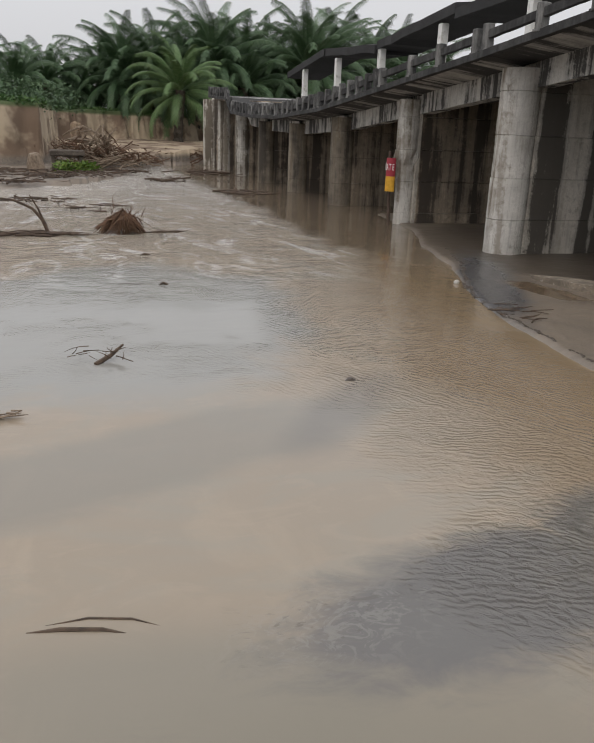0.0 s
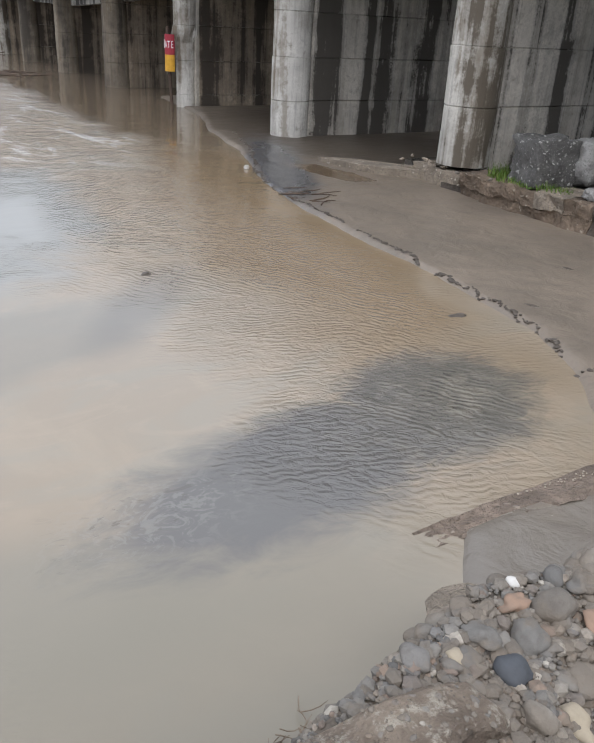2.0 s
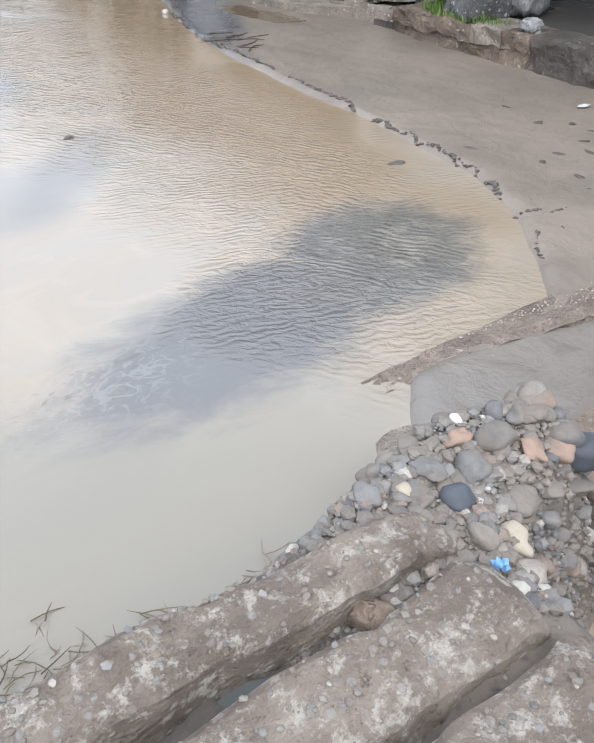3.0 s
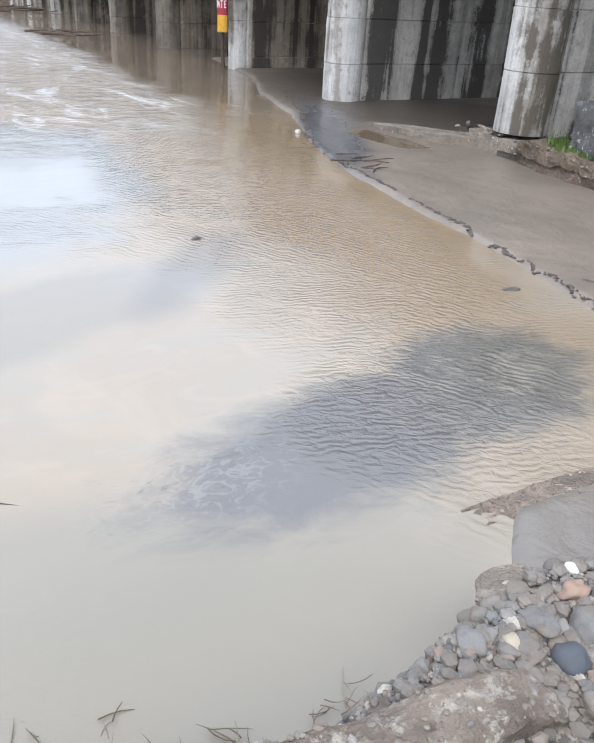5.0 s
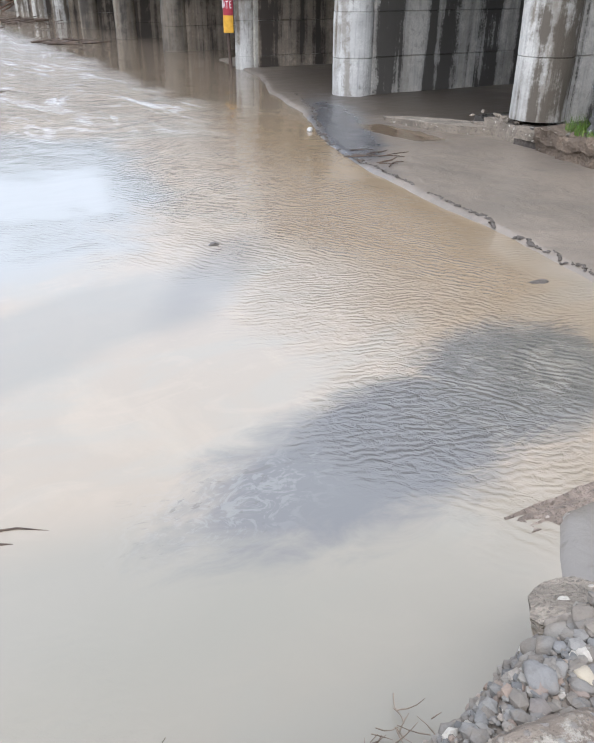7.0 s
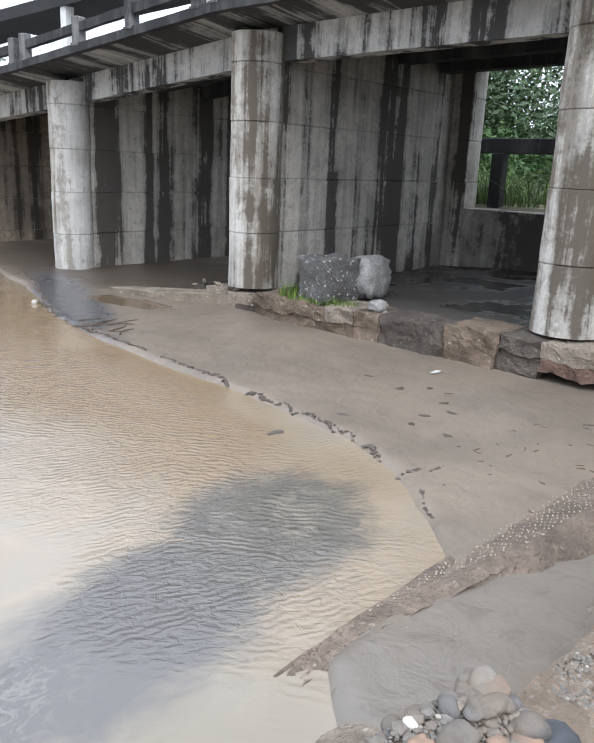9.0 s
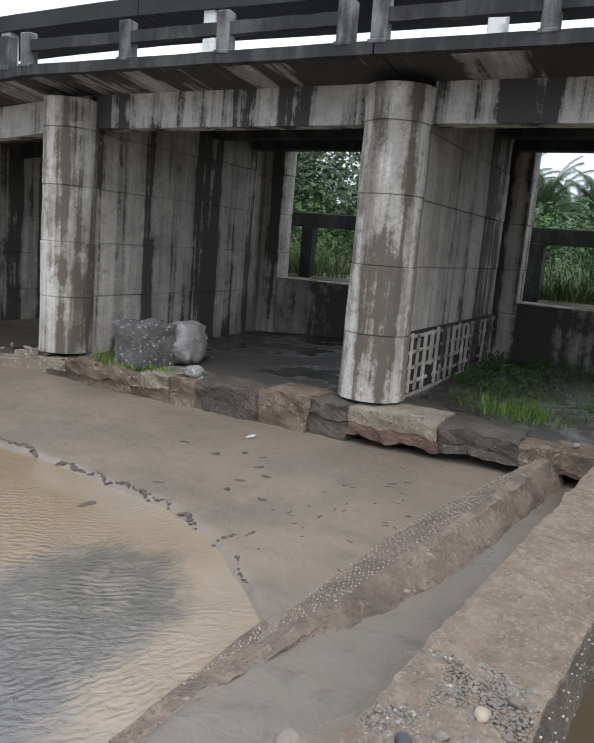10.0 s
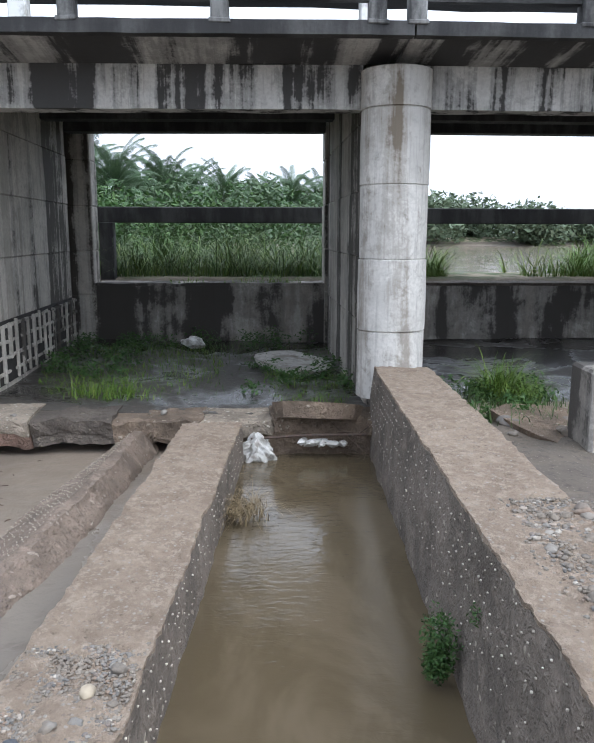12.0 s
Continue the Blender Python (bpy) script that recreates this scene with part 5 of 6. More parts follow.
def gravel(name, label, count, area, size, surface, seed):
    """Loose small gravel, too fine to pick apart."""
    r_ = random.Random(seed)
    tmpl = bmesh.new()
    bmesh.ops.create_icosphere(tmpl, subdivisions=1, radius=1)
    base = np.array([v.co[:] for v in tmpl.verts])
    faces = np.array([[v.index for v in f.verts] for f in tmpl.faces])
    tmpl.free()
    V, F, k = [], [], 0
    xy = np.array([area(r_) for _ in range(count)])
    zz = ground_height(xy) if surface is None else np.full(count, surface)
    for (x, y), z in zip(xy, zz):
        if surface is None and z < 0.05:
            continue
        s = r_.uniform(*size)
        a = r_.uniform(0, 6.3)
        b = base * np.array([s, s * r_.uniform(0.6, 1), s * r_.uniform(0.5, 0.8)])
        c, d = math.cos(a), math.sin(a)
        b = np.stack([b[:, 0] * c - b[:, 1] * d + x, b[:, 0] * d + b[:, 1] * c + y, b[:, 2] + z + s * 0.2], 1)
        V.append(b)
        F.append(faces + k)
        k += len(base)
    m_ = bpy.data.meshes.new(name)
    m_.from_pydata(np.concatenate(V).tolist(), [], np.concatenate(F).tolist())
    m_.materials.append(MAT["stone"])
    return tagged(new(name, m_), label, "gravel", kind="stuff")


def wall_gravel(r_):
    x = 2.75 + 1.0 * r_.random() ** 1.2
    return x, 0.57 - 0.083 * (x - 1.95) + r_.uniform(0.02, 0.69)


gravel("gravel", "loose fine gravel on the bank", 9000, lambda r_: (r_.uniform(0.7, 2.5), r_.uniform(0.5, 1.85)), (0.005, 0.016), None, 3)
gravel("gravel", "loose gravel on the worn wall", 2600, wall_gravel, (0.005, 0.017), 0.495, 4)
gravel("gravel", "loose gravel on the channel wall", 2400, lambda r_: (r_.uniform(1.3, 4.4), -2.2 + r_.uniform(-0.05, 0.4) + r_.random() ** 2 * 0.2), (0.005, 0.018), 1.075, 5)
gravel("gravel", "small stones packed over the bank", 1300, lambda r_: (r_.uniform(0.9, 2.1), r_.uniform(0.5, 1.6)), (0.014, 0.034), None, 8)
gravel("gravel", "small stones over the channel wall", 420, lambda r_: (r_.uniform(1.4, 4.25), -2.2 + r_.uniform(-0.1, 0.45)), (0.012, 0.032), 1.075, 9)
gravel("gravel", "gravel on the bank beside the channel", 2500, lambda r_: (r_.uniform(1.0, 5.0), r_.uniform(-4.0, -2.1)), (0.006, 0.02), None, 6)


def rib(y0, y1, x0, x1, z, turn, seed):
    """A broken length of cast concrete with a rounded, pebbly back."""
    bm = bmesh.new()
    vs = grid_box(bm, x0, x1, y0, y1, z - 0.4, z + 0.06, 0.026)
    mid, half = (y0 + y1) / 2, (y1 - y0) / 2
    for v in vs:
        t = (v.co.y - mid) / half
        if v.co.z > z - 0.1:
            v.co.z -= 0.028 * t ** 8
        end = max(0, (v.co.x - (x1 - 0.15)) / 0.15)
        v.co.z -= 0.07 * end * end
        p = v.co + Vector((seed, 0, 0))
        v.co += noise.noise_vector(p * 2.5) * 0.035 + noise.noise_vector(p * 7) * 0.022 + noise.noise_vector(p * 19) * 0.007
    ob = empty("concrete_rib", (0.8, 0.7, z), "broken pebbly concrete rib lying on the bank", "concrete rib", "broken ribs on the bank")
    part("rib_body", bm, "rib", ob)
    r_ = random.Random(int(seed))
    bm = bmesh.new()
    for i in range(260):
        x, t = r_.uniform(max(x0, -0.2), x1 - 0.03), r_.uniform(-0.95, 0.95)
        s_ = 0.003 + 0.010 * r_.random() ** 2.2
        zz = z + 0.06 - 0.028 * t ** 8 - 0.07 * max(0, (x - (x1 - 0.15)) / 0.15) ** 2
        p = Vector((x, mid + t * half, zz)) + Vector((seed, 0, 0))
        q = p - Vector((seed, 0, 0)) + noise.noise_vector(p * 2.5) * 0.035 + noise.noise_vector(p * 7) * 0.022
        lump(bm, q, (s_ * 1.2, s_, s_ * 0.55), r_, 1, 0.3)
    tagged(part("pebble_layer", bm, "stone", ob, "pebbles set in the broken concrete"), kind="stuff")
    for o in ob.children:
        o.matrix_parent_inverse = Matrix.Translation(-ob.location)
    ob.rotation_euler = (0, 0, radians(turn))
    return ob


rib(0.79, 0.98, -1.6, 1.26, 1.02, -3, 1.0)
rib(0.49, 0.72, -1.6, 1.26, 1.03, -3, 4.0)
rib(0.20, 0.44, -1.6, 1.33, 1.01, -4, 7.0)
boulder("rough brown boulder between the ribs", (0.93, 0.755, 0.90), (0.09, 0.05, 0.07), "ledge", 3.0, 0.2)
plate("broken_slab", "flat pale concrete plate at the water's edge", 2.0, 1.56, 0.30, (0.21, 0.17), 0.10, (-14, 10, 25), "ledge_pale", 14.0)
bm = bmesh.new()
for i in range(5):
    lump(bm, (1.30 + rng.uniform(-0.02, 0.02), 0.66 + rng.uniform(-0.02, 0.02), 1.0 + 0.01 * i), (0.015, 0.012, 0.008), rng, 1, 0.9)
thing("plastic_scrap", bm, "blue_plastic", "torn blue plastic scrap among the stones", "litter")

bm = bmesh.new()
ring = [bm.verts.new((0.52 + 0.13 * math.cos(a) * (1 + 0.3 * noise.noise(Vector((a, 2, 0)))), 0.765 + 0.05 * math.sin(a) * (1 + 0.5 * noise.noise(Vector((a * 2, 5, 0)))), 0.965)) for a in np.linspace(0, 2 * math.pi, 18, endpoint=False)]
low = [bm.verts.new(v.co - Vector((0, 0, 0.05))) for v in ring]
bm.faces.new(ring)
for i in range(18):
    bm.faces.new((ring[i], low[i], low[(i + 1) % 18], ring[(i + 1) % 18]))
tagged(thing("puddle", bm, "puddle", "small grey puddle between the broken ribs", "puddle"), kind="structure")

# ---- plants ----
rng = random.Random(55)


def grass_patch(name, label, count, area, length, width, material, flop=(0.1, 0.6), category="grass"):
    bm = bmesh.new()
    for i in range(count):
        x, y, z = area(rng)
        uneven = 0.85 + 0.75 * noise.noise(Vector((x * 1.1, y * 1.1, 4))) + 0.35 * noise.noise(Vector((x * 3.1, y * 3.1, 8)))
        blade(bm, (x, y, z), rng.uniform(0, 6.3), rng.uniform(*length) * max(0.35, uneven), width * rng.uniform(0.6, 1.3), rng.uniform(0.02, 0.25), rng.uniform(*flop), 4)
    return tagged(thing(name, bm, material, label, category), kind="stuff")


def clump(cx, cy, rx, ry, z=None):
    def area(r_):
        a, q = r_.uniform(0, 6.3), math.sqrt(r_.random())
        x, y = cx + rx * q * math.cos(a), cy + ry * q * math.sin(a)
        return x, y, (ledge_top(y) if z is None else z) - 0.02
    return area


grass_patch("grass_tuft", "bright green grass round the boulders", 420, clump(9.25, 7.75, 0.22, 0.75), (0.08, 0.24), 0.014, "grass_bright")
grass_patch("grass_tuft", "bright green grass by the pier foot", 200, clump(9.5, 8.55, 0.3, 0.25), (0.12, 0.32), 0.014, "grass_bright")
grass_patch("grass_tuft", "yellow-green grass tuft on the bay floor", 260, clump(10.4, 2.0, 0.3, 0.5), (0.15, 0.4), 0.014, "grass_bright")
grass_patch("grass_tuft", "low grass spread over the bay floor", 1500, clump(12.7, 1.9, 2.8, 1.5), (0.05, 0.26), 0.014, "grass_bright", (0.4, 1.3))
grass_patch("grass_tuft", "thin grass at the foot of the low wall", 700, clump(14.6, 0.6, 1.0, 2.4), (0.06, 0.28), 0.014, "grass", (0.3, 1.0))
grass_patch("grass_tuft", "sparse grass blades over the bay floor", 260, clump(12.0, 1.2, 2.0, 1.2), (0.05, 0.2), 0.012, "grass", (0.3, 1.0))
grass_patch("grass_tuft", "grass hanging over the worn coping", 150, lambda r_: (16.2 + r_.uniform(-0.15, 0.3), r_.choice([-0.9, 0.2, 1.3, -0.6]) + r_.gauss(0, 0.2), 1.7), (0.2, 0.5), 0.014, "grass_bright", (0.8, 1.6))
grass_patch("grass_tuft", "low grass and weeds by the fallen slabs", 700, clump(11.4, -1.0, 1.8, 0.7), (0.06, 0.26), 0.014, "grass_bright", (0.4, 1.3))
grass_patch("tall_grass", "tall green grass clump on the low ground", 520, clump(9.9, -3.8, 0.4, 0.4, 0.5), (0.45, 1.2), 0.018, "grass_bright", (0.4, 1.2))
grass_patch("tall_grass", "low grass on the earth beyond the wall", 700, clump(9.2, -3.6, 1.4, 0.9, 0.5), (0.1, 0.4), 0.015, "grass")
grass_patch("dry_grass", "dry straw tuft drooping at the wall's foot", 300, lambda r_: (6.85 + r_.gauss(0, 0.16), -0.05 + r_.gauss(0, 0.10), 0.05), (0.2, 0.5), 0.008, "straw", (0.9, 1.5))


def tall_band(x0, x1, y0, y1, gap=None):
    def area(r_):
        while True:
            x, y = r_.uniform(x0, x1), r_.uniform(y0, y1)
            if not (gap and gap[0] < y < gap[1]) and noise.noise(Vector((x * 0.5, y * 0.6, 3))) > -0.25:
                return x, y, 1.6
    return area


grass_patch("tall_grass", "tall dense green grass behind the bridge", 8200, tall_band(17.9, 21.5, -3.4, 16), (0.8, 2.1), 0.024, "grass", (0.3, 1.3))
grass_patch("tall_grass", "bright green grass heads behind the bridge", 1800, tall_band(17.9, 20.5, -3.2, 14), (1.0, 2.3), 0.022, "grass_bright", (0.5, 1.5))
grass_patch("tall_grass", "tall yellow-green grass behind the bridge", 900, tall_band(17.9, 20.0, -9.5, -6.9), (0.8, 1.9), 0.024, "grass_bright", (0.4, 1.3))
grass_patch("tall_grass", "drooping grass seen past the pier", 420, tall_band(17.9, 19.5, -4.9, -3.9), (0.7, 1.7), 0.024, "grass_bright", (0.6, 1.5))


def leafy(name, label, spots, count, leaf_size, material, category="shrub"):
    """A mass of small leaves in clumps round the given spots (x, y, z, rx, ry, rz)."""
    V, F, k = [], [], 0
    r_ = random.Random(len(spots) * 7 + count)
    for x, y, z, rx, ry, rz in spots:
        for i in range(count):
            d = Vector((r_.gauss(0, 1), r_.gauss(0, 1), r_.gauss(0, 1))).normalized() * (r_.random() ** 0.4)
            d *= 1 + 0.5 * noise.noise(d * 2.2 + Vector((x, y, z)))
            c = Vector((x + d.x * rx, y + d.y * ry, z + d.z * rz))
            s = leaf_size * r_.uniform(0.6, 1.4)
            u = Vector((r_.gauss(0, 1), r_.gauss(0, 1), r_.gauss(0, 0.6))).normalized()
            w = u.cross(Vector((r_.gauss(0, 1), r_.gauss(0, 1), r_.gauss(0, 1)))).normalized()
            V += [c - u * s, c + w * s * 0.4, c + u * s, c - w * s * 0.4]
            F.append((k, k + 1, k + 2, k + 3))
            k += 4
    m_ = bpy.data.meshes.new(name)
    m_.from_pydata([v[:] for v in V], [], F)
    m_.materials.append(MAT[material])
    return tagged(new(name, m_), label, category, kind="stuff")


leafy("weed_bush", "small feathery green bush growing from the wall", [(4.03, -1.30, 0.30, 0.13, 0.12, 0.22), (4.0, -1.28, 0.16, 0.10, 0.1, 0.12)], 900, 0.016, "weed", "bush")
leafy("weed_bush", "small green weed on the wall's side", [(3.0, -1.36, 0.20, 0.07, 0.06, 0.14)], 260, 0.014, "grass_bright", "bush")
leafy("weed_bush", "tiny weed sprig on the wall's side", [(3.75, -1.42, 0.62, 0.04, 0.04, 0.06)], 60, 0.014, "weed", "bush")
leafy("weeds", "leafy weeds on the low ground beyond the wall", [(rng.uniform(8.6, 10.8), rng.uniform(-4.6, -2.9), 0.6, 0.25, 0.22, 0.16) for i in range(14)], 90, 0.04, "weed", "weeds")
weeds = [(rng.uniform(11.5, 15.6), rng.uniform(1.9, 3.3), 0.58, 0.25, 0.22, 0.2) for i in range(24)] + [(rng.uniform(10.6, 13.8), rng.uniform(-1.6, -0.1), 0.55, 0.22, 0.2, 0.14) for i in range(16)]
weeds += [(rng.uniform(14.6, 15.8), rng.uniform(-1.4, 2.0), 0.6, 0.25, 0.25, 0.25) for i in range(12)]
leafy("weeds", "small leafy weeds on the bay floor", weeds, 90, 0.035, "weed", "weeds")
leafy("weeds", "leafy weeds at the foot of the pier wall", [(12.2 + i * 0.6, 3.2, 0.62, 0.25, 0.2, 0.22) for i in range(5)], 90, 0.04, "weed", "weeds")
scrub = [(rng.uniform(22, 31), rng.uniform(-3.5, 17), rng.uniform(2.4, 3.6), 1.7, 1.5, 1.3) for i in range(46)]
leafy("scrub", "dense green scrub beyond the grass", scrub[:26], 800, 0.10, "weed")
leafy("scrub", "pale green scrub above the grass", scrub[26:], 800, 0.10, "tree")
scrub = [(rng.uniform(23, 31), rng.uniform(9, 26), rng.uniform(3.0, 7.4), 1.9, 1.7, 1.5) for i in range(64)]
leafy("scrub", "tall leafy thicket behind the bridge", scrub, 800, 0.13, "tree")
far = [(190 + rng.uniform(-10, 20), yy, q * rng.uniform(0.35, 0.55), 8, 7, q * rng.uniform(0.35, 0.5)) for yy in np.linspace(-135, 175, 110) for q in [float(np.interp(yy, [-125, -92, -47, 0], [6, 8, 14.5, 15]))]]
leafy("far_trees", "line of trees across the river bend, haze painted into the leaves", far, 1300, 0.7, "tree_hazed", "trees")
under = [(x, np.interp(x, [-40, -2, -0.8, 8, 40], [49, 49, 70, 75, 88]) + rng.uniform(0, 6), 3.5 + rng.uniform(0.0, 1.0 if x < 3 else 3.0), 2.8, 1.6, 1.2) for x in np.linspace(-34, 44, 110)]
leafy("undergrowth", "dark undergrowth below the oil palms", under, 420, 0.12, "palm", "undergrowth")
edge_green = [(x, (46.6 if x < -1.6 else 67.5 + 0.5 * x) + rng.uniform(-0.4, 2.0), 3.65, 0.9, 0.6, 0.32) for x in np.linspace(-12, 12, 44)]
leafy("bank_grass", "green grass along the top of the cut bank", edge_green, 160, 0.12, "weed", "grass")
leafy("green_weeds", "yellow-green weeds by the driftwood", [(-0.6 + i * 0.4, 40.5, 0.45, 0.5, 0.4, 0.35) for i in range(5)], 140, 0.10, "grass_bright", "weeds")


def frond(bm, rng, root, yaw, rise, length, droop, leaflets, span):
    """One arching palm frond: a midrib with two close ranks of leaflets, like a feather."""
    d = Vector((math.cos(yaw), math.sin(yaw), 0))
    s = Vector((-d.y, d.x, 0))
    pts, ang, p = [], rise, Vector(root)
    n = 10
    for i in range(n + 1):
        pts.append(p.copy())
        p = p + (d * math.cos(ang) + Vector((0, 0, math.sin(ang)))) * (length / n)
        ang -= droop / n * (0.25 + 1.6 * i / n)
    for a, b, r0, r1 in zip(pts, pts[1:], np.linspace(0.06, 0.014, n), np.linspace(0.055, 0.01, n)):
        q = [bm.verts.new(a + s * r0), bm.verts.new(a - s * r0), bm.verts.new(b - s * r1), bm.verts.new(b + s * r1)]
        bm.faces.new(q)
    hang = rng.uniform(0.45, 0.85)
    for j in range(leaflets):
        t = 0.14 + 0.85 * j / (leaflets - 1)
        i = min(n - 1, int(t * n))
        c = pts[i].lerp(pts[i + 1], t * n - i)
        fwd = (pts[i + 1] - pts[i]).normalized()
        upv = s.cross(fwd)
        w = span * (0.45 + 0.55 * math.sin(math.pi * min(1, 0.12 + t * 0.8))) * rng.uniform(0.9, 1.1) * (1 - 0.35 * t)
        for side in (1, -1):
            out = (s * side * 0.72 + fwd * 0.7 - upv * 0.1 * side).normalized()
            m_ = c + out * w * 0.5 + Vector((0, 0, -0.10 * w))
            tip = c + out * w * 0.95 + Vector((0, 0, -w * hang))
            k = fwd * 0.021
            a0, a1 = bm.verts.new(c - k), bm.verts.new(c + k)
            b0, b1 = bm.verts.new(m_ - k), bm.verts.new(m_ + k)
            e = bm.verts.new(tip)
            bm.faces.new((a0, a1, b1, b0))
            bm.faces.new((b0, b1, e))


def palm(label, trunk_h, frond_len, fronds, material, seed):
    r_ = random.Random(seed)
    ob = empty("oil_palm", (0, 0, 0), label, "palm tree", "oil palms")
    bm = bmesh.new()
    prof = []
    for i in range(14):
        z = -0.3 + (trunk_h + 0.5) * i / 13
        prof.append((0.36 + 0.07 * (i % 2) + 0.1 * (i < 2), z))
    ring_stack(bm, prof, 10, wobble=0.06, seed=seed)
    part("trunk", bm, "trunk", ob)
    bm = bmesh.new()
    for i in range(fronds):
        t = i / (fronds - 1)
        rise = radians(82 - 100 * t ** 1.05 + r_.uniform(-7, 7))
        frond(bm, r_, (r_.uniform(-0.15, 0.15), r_.uniform(-0.15, 0.15), trunk_h + 0.25 - 0.35 * t), i * 2.4 + r_.uniform(-0.25, 0.25), rise,
              frond_len * r_.uniform(0.85, 1.1), radians(72 + 48 * t + r_.uniform(-16, 16)), 72, 1.0)
    part("crown", bm, material, ob)
    for o in ob.children:
        o.matrix_parent_inverse = Matrix()
    return ob


kinds = [palm("tall dark green oil palm with arching fronds", 3.4, 5.3, 46, "palm", 1), palm("dense dark oil palm on the river bank", 2.9, 5.0, 48, "palm", 2),
         palm("oil palm with drooping lower fronds", 4.0, 5.2, 44, "palm", 3)]
young = palm("lighter green young oil palm at the water's edge", 4.0, 5.0, 40, "palm_young", 9)
young.matrix_basis = pose(8.6, 66.0, 1.3, 3, 2, 40)
top_of = [3.4 + 4.2, 2.9 + 4.0, 4.0 + 4.1]
PALMS = [(-4.1, 64, 8.3), (-1.5, 60, 8.2), (0.7, 66, 7.0), (3.9, 62, 10.0), (7.9, 74, 12.2), (11.9, 70, 12.8), (16.5, 78, 13.1), (21.2, 84, 13.7), (22.1, 74, 13.8), (26.7, 80, 14.5),
         (33.5, 86, 15.1), (39.4, 90, 14.9), (6.4, 68, 8.6), (2.5, 78, 9.8), (-3.6, 80, 8.4), (-9, 66, 8.2), (-14, 70, 8.6), (-20, 68, 8.3), (-8, 82, 9.6), (12.5, 84, 13.5), (5.0, 90, 11.5),
         (17.0, 92, 14.0), (29, 94, 15.0), (9.5, 62, 9.0), (15.0, 70, 10.5), (20, 78, 10.5), (46, 95, 15), (0, 92, 10), (-26, 76, 9),
         (62, 10.8, 9.9), (66, 7.3, 9.6), (80, 11.3, 10.6), (75, 2.8, 9.3), (95, -4.9, 10.5), (100, -9.2, 10.9), (90, 7.3, 10.8), (64, 14.5, 10.5), (70, 19, 10.5), (60, 23, 10), (84, -1, 9.0), (72, 28, 11),
         (110, -2, 10.5), (105, 4, 10.5), (58, 17, 9.5)]
for i, (x, y, top) in enumerate(PALMS):
    k = (i * 5 + 1) % 3
    if y < 73 and -1.6 < x < 30:
        x, y, top = x * 73 / y, 73, 2.6 + (top - 2.6) * 73 / y
    s = min(1.5, max(0.7, (top - 2.6) / top_of[k]))
    base = top - top_of[k] * s
    m_ = pose(x, y, base, rng.uniform(-4, 4), rng.uniform(-4, 4), rng.uniform(0, 360))
    ob = copy_thing(kinds[k], m_)
    ob.scale = (s, s, s)
for ob in kinds:
    for o in list(ob.children) + [ob]:
        bpy.data.objects.remove(o)

# ---- driftwood and snags in the river ----
rng = random.Random(77)


def driftwood(name, label, spots, material, category="driftwood"):
    bm = bmesh.new()
    for x, y, z, spread, n, length, radius, steep in spots:
        for i in range(n):
            stick(bm, rng, (x + rng.gauss(0, spread), y + rng.gauss(0, spread * 0.7), z + abs(rng.gauss(0, 0.3)) * steep), rng.uniform(0.4, 1.0) * length, radius * rng.uniform(0.5, 1.3),
                  rng.uniform(0, 6.3), rng.uniform(-0.5, 0.5) * steep)
    return tagged(thing(name, bm, material, label, category), kind="stuff")


driftwood("driftwood_pile", "tangled heap of pale driftwood on the sand spit", [(0.9, 44.0, 0.4, 0.9, 70, 2.2, 0.05, 1.1), (2.4, 46.5, 0.4, 1.1, 80, 1.8, 0.045, 0.8), (4.4, 52.5, 0.3, 0.8, 40, 1.8, 0.045, 0.6),
           (0.1, 44.5, 1.0, 0.5, 40, 1.6, 0.06, 1.6), (1.5, 44.8, 1.1, 0.3, 16, 1.8, 0.07, 2.2)], "palewood")
driftwood("driftwood_pile", "dark brush and roots heaped on the spit", [(1.6, 45, 0.7, 1.0, 170, 1.3, 0.03, 1.6), (3.6, 49, 0.4, 0.9, 150, 1.2, 0.03, 1.1), (-0.1, 44, 0.9, 0.5, 80, 1.0, 0.03, 1.6), (8.4, 58, 0.3, 1.5, 60, 2.4, 0.05, 0.7)], "root")
driftwood("driftwood", "scattered flat driftwood along the water's edge", [(-2.4, 33.5, 0.2, 1.0, 60, 1.1, 0.03, 0.2), (-1.2, 37, 0.22, 1.0, 70, 1.2, 0.03, 0.2), (0.6, 39.8, 0.2, 0.8, 70, 1.2, 0.03, 0.25), (2.3, 42.5, 0.15, 0.6, 50, 1.2, 0.04, 0.3),
           (-3.4, 40, 0.25, 1.2, 50, 1.4, 0.035, 0.2), (0.1, 25.5, 0.0, 0.9, 14, 1.0, 0.025, 0.1), (-1.4, 27.5, 0.02, 0.8, 22, 0.9, 0.03, 0.15), (6.6, 31.5, 0.03, 0.8, 16, 1.6, 0.045, 0.15), (7.4, 45, 0.03, 0.9, 24, 1.2, 0.05, 0.3),
           (4.4, 38.5, 0.02, 0.5, 24, 1.2, 0.045, 0.3)], "wood")
bm = bmesh.new()
box(bm, -1.2, 0.6, 41.6, 43.0, 0.95, 1.25, 0.05)
box(bm, -1.1, -0.9, 41.7, 42.9, 0.1, 0.95, 0.02)
box(bm, 0.3, 0.5, 41.7, 42.9, 0.1, 0.95, 0.02)
roughen(bm, 0.05, 2, 3)
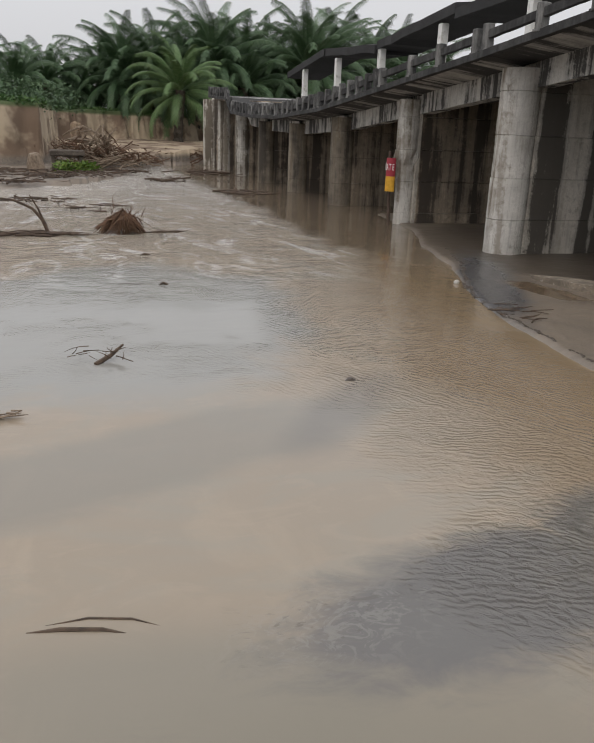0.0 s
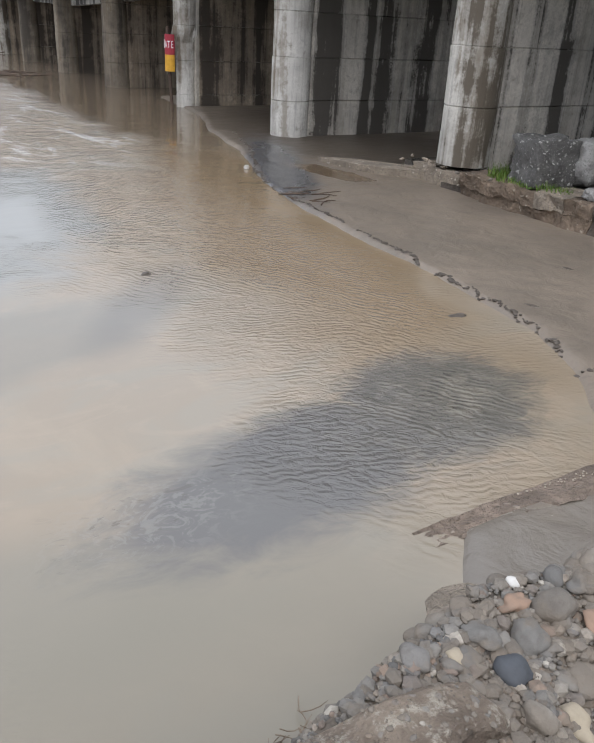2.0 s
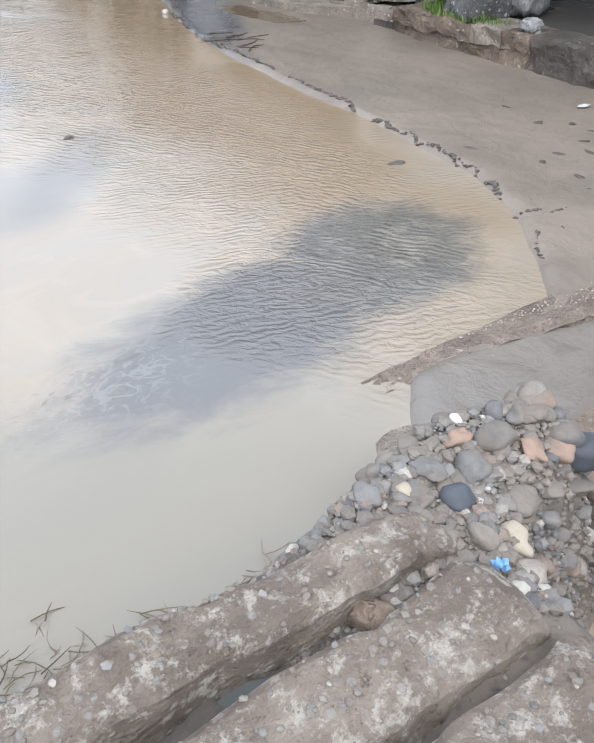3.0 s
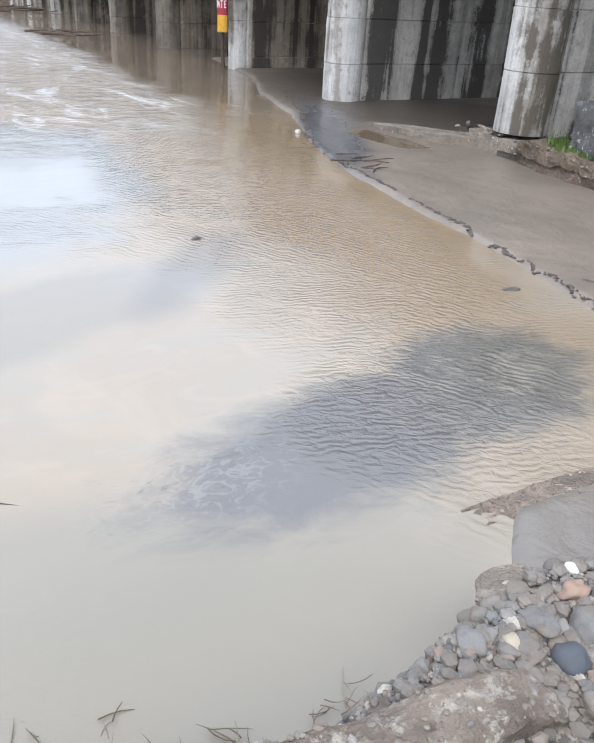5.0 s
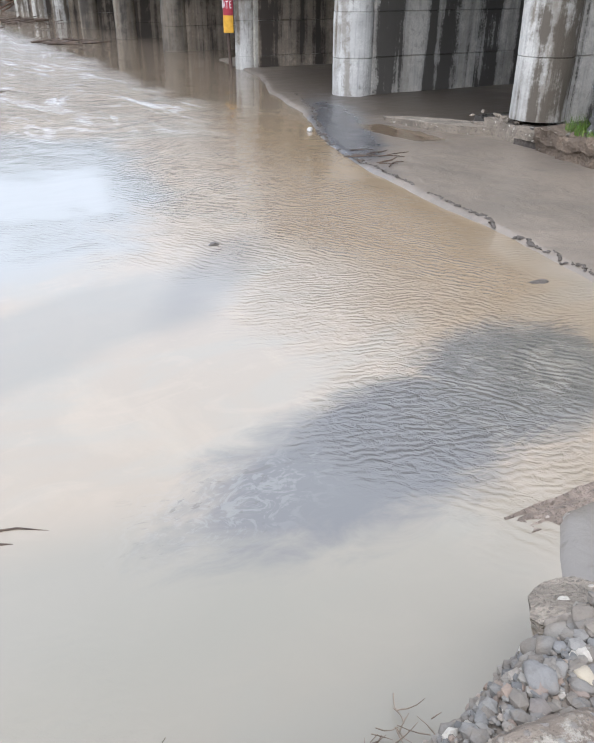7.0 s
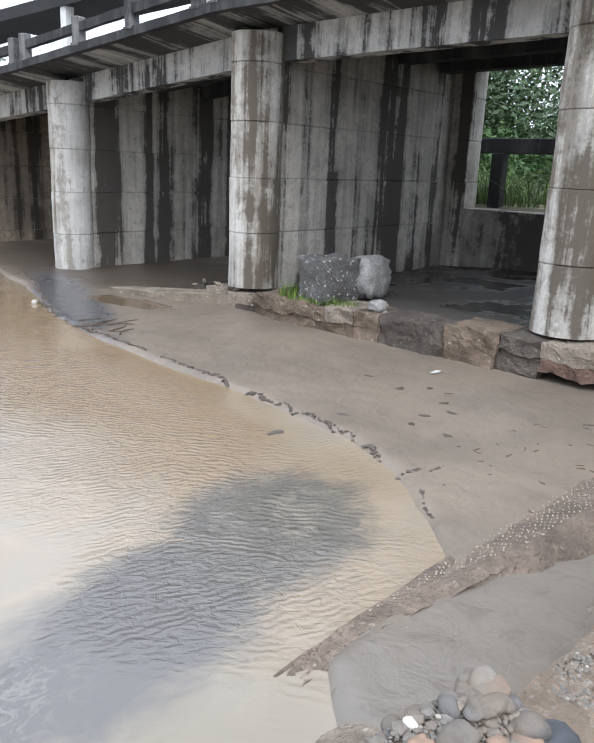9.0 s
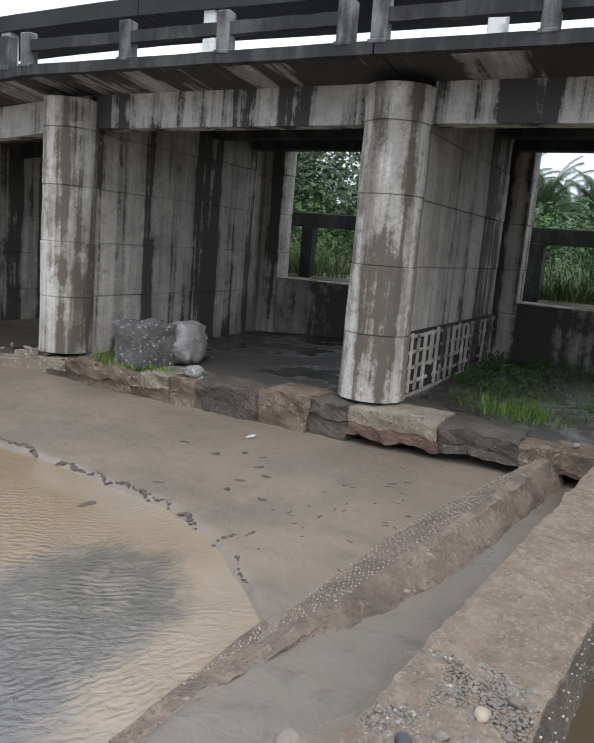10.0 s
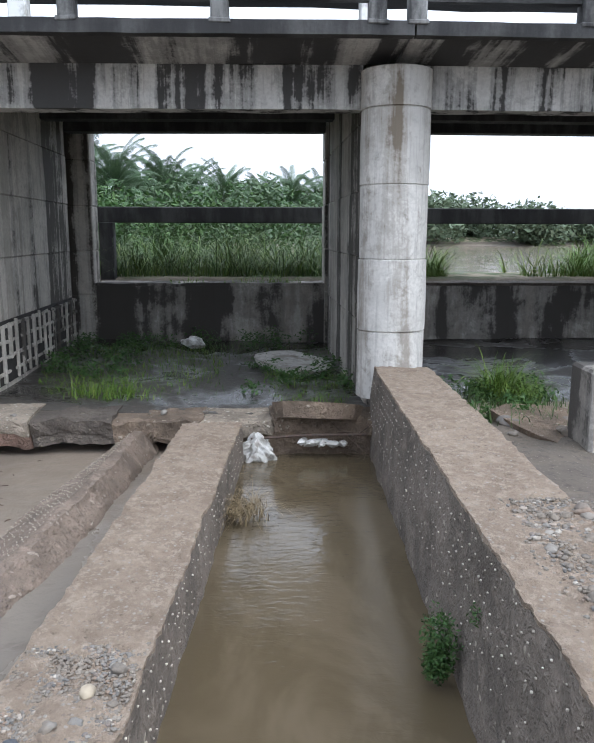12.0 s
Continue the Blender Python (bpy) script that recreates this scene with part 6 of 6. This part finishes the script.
thing("wrecked_culvert", bm, "ledge_dark", "dark wrecked concrete culvert among driftwood", "culvert")
bm = bmesh.new()
ring_stack(bm, [(0.5, 0), (0.42, 0.5), (0.3, 0.9), (0.22, 1.0)], 10, wobble=0.15, seed=3)
ob = thing("stump", bm, "palewood", "pale worn tree stump on the sand", "stump")
ob.matrix_world = pose(-1.75, 40.2, 0.12, 6, -10, 0)
boulder("pale standing rock above the driftwood", (0.2, 45.5, 1.6), (0.28, 0.26, 0.6), "cliff", 4.0, 0.6)
bm = bmesh.new()
for i in range(240):
    a, q = rng.uniform(0, 6.3), rng.random() ** 0.7
    top = Vector((1.12 + 0.16 * math.cos(a) * q, 19.3 + 0.12 * math.sin(a) * q, 0.55 - 0.22 * q + rng.uniform(-0.06, 0.10)))
    foot = Vector((1.08 + (0.25 + 0.42 * q) * math.cos(a) + rng.gauss(0, 0.06), 19.3 + (0.15 + 0.25 * q) * math.sin(a), rng.uniform(-0.05, 0.16)))
    mid = top.lerp(foot, 0.5) + Vector((rng.gauss(0, 0.05), rng.gauss(0, 0.05), rng.uniform(-0.02, 0.12)))
    tube(bm, [top, mid, foot], [0.012, 0.02 * rng.uniform(0.5, 1.2), 0.008], 4)
for i in range(26):
    stick(bm, rng, (1.12 + rng.gauss(0, 0.2), 19.3, 0.42 + rng.gauss(0, 0.1)), rng.uniform(0.2, 0.5), 0.014, rng.uniform(0, 6.3), rng.uniform(0.2, 1.4))
tagged(thing("root_ball", bm, "root", "matted brown root ball stranded in the river", "root ball"), kind="stuff")
bm = bmesh.new()
tube(bm, [(-0.62, 19.0, -0.1), (-0.78, 19.0, 0.35), (-1.0, 19.05, 0.62), (-1.4, 19.1, 0.80), (-1.75, 19.1, 0.85)], [0.05, 0.045, 0.035, 0.03, 0.02], 7)
tube(bm, [(-0.74, 19.0, 0.25), (-0.86, 19.0, 0.6), (-1.05, 19.0, 0.95)], [0.035, 0.025, 0.012], 6)
for i in range(46):
    stick(bm, rng, (-1.4 + rng.uniform(-0.9, 1.6), 18.8 + rng.gauss(0, 0.12), 0.03 + 0.05 * rng.random()), rng.uniform(0.3, 0.9), rng.uniform(0.012, 0.03), rng.uniform(-0.5, 0.5))
tagged(thing("snag", bm, "wood", "dark forked branch snagged in the shallows", "snag"), kind="stuff")
bm = bmesh.new()
for i in range(18):
    stick(bm, rng, (1.7 + rng.uniform(0, 0.9), 19.4 + rng.gauss(0, 0.1), 0.02), rng.uniform(0.2, 0.6), 0.012, rng.uniform(-0.4, 0.4), 0.1)
tagged(thing("twigs", bm, "wood", "thin twigs trailing in the water", "twigs"), kind="stuff")


def water_stick(label, pts, r):
    bm = bmesh.new()
    tube(bm, pts, [r * 0.5, r, r * 0.9, r * 0.3][:len(pts)], 6)
    return thing("stick", bm, "wood", label, "stick")


water_stick("dark curved stick lying in the near water", [(-0.38, 3.57, -0.006), (-0.2, 3.55, 0.006), (0.02, 3.50, 0.006), (0.16, 3.44, -0.006)], 0.013)
water_stick("thin stick breaking the water's surface", [(-0.30, 3.61, -0.004), (-0.05, 3.62, 0.004), (0.18, 3.56, 0.004), (0.34, 3.46, -0.003)], 0.007)
bm = bmesh.new()
tube(bm, [(0.12, 8.3, 0.0), (0.3, 8.45, 0.06), (0.45, 8.6, 0.14)], [0.03, 0.025, 0.012], 6)
for i in range(16):
    stick(bm, rng, (0.2 + rng.uniform(-0.35, 0.25), 8.45 + rng.gauss(0, 0.1), 0.05 + 0.1 * rng.random()), rng.uniform(0.08, 0.3), 0.006, rng.uniform(0, 6.3), rng.uniform(-0.3, 0.9))
tagged(thing("twigs", bm, "wood", "small leafless branch standing out of the water", "branch"), kind="stuff")
bm = bmesh.new()
for i in range(14):
    stick(bm, rng, (-0.8 + rng.uniform(-0.25, 0.2), 6.8 + rng.gauss(0, 0.06), 0.02 + 0.03 * rng.random()), rng.uniform(0.1, 0.3), 0.01, rng.uniform(-0.5, 0.7), 0.1)
tagged(thing("twigs", bm, "palewood", "bundle of pale twigs in the water", "twigs"), kind="stuff")
water_stick("short dark stick afloat", [(1.25, 15.85, 0.0), (1.34, 15.9, 0.02), (1.45, 15.88, 0.0)], 0.03)
water_stick("short dark twig afloat", [(1.3, 12.7, 0.0), (1.38, 12.75, 0.03), (1.46, 12.72, 0.0)], 0.025)
bm = bmesh.new()
lump(bm, (2.82, 7.27, 0.0), (0.06, 0.04, 0.03), rng, 2, 0.5)
thing("stone_tip", bm, "crust", "dark stone tip breaking the water", "stone")
bm = bmesh.new()
lump(bm, (5.15, 4.9, 0.0), (0.09, 0.045, 0.02), rng, 2, 0.6)
thing("mud_clod", bm, "crust", "small mud clod breaking the shallow water", "mud mark")
bm = bmesh.new()
lump(bm, (6.77, 12.3, 0.02), (0.055, 0.05, 0.05), rng, 2, 0.3)
thing("pale_litter", bm, "white_plastic", "small white scrap at the water's edge", "litter")
bm = bmesh.new()
for i in range(26):
    x = 0.55 + rng.uniform(0, 0.9)
    y = 1.5 + 0.2 * (x - 0.5) + rng.gauss(0, 0.04)
    stick(bm, rng, (x, y, max(0.02, height_at(x, y)) + 0.02), rng.uniform(0.05, 0.14), 0.003, rng.uniform(0, 6.3), rng.uniform(0, 0.3))
for i in range(60):
    x, y = rng.uniform(-0.6, 0.55), 1.80 + rng.gauss(0, 0.08)
    stick(bm, rng, (x, y, max(0.0, height_at(x, y)) + 0.004), rng.uniform(0.04, 0.12), 0.002, rng.uniform(0, 6.3), rng.uniform(0, 0.2))
tagged(thing("twigs", bm, "palewood", "dry twigs and roots along the bank's edge", "twigs"), kind="stuff")
bm = bmesh.new()
for i in range(150):
    x = rng.uniform(-0.5, 0.85)
    y = 1.86 - 0.2 * max(0, x) + rng.gauss(0, 0.10) - 0.12 * (x > 0.5)
    stick(bm, rng, (x, y, 0.006 + 0.03 * rng.random()), rng.uniform(0.04, 0.2), rng.uniform(0.0018, 0.004), rng.uniform(-0.8, 2.4), rng.gauss(0, 0.12))
tagged(thing("straw", bm, "straw_dark", "wet straw and reed bits floating by the bank", "straw"), kind="stuff")
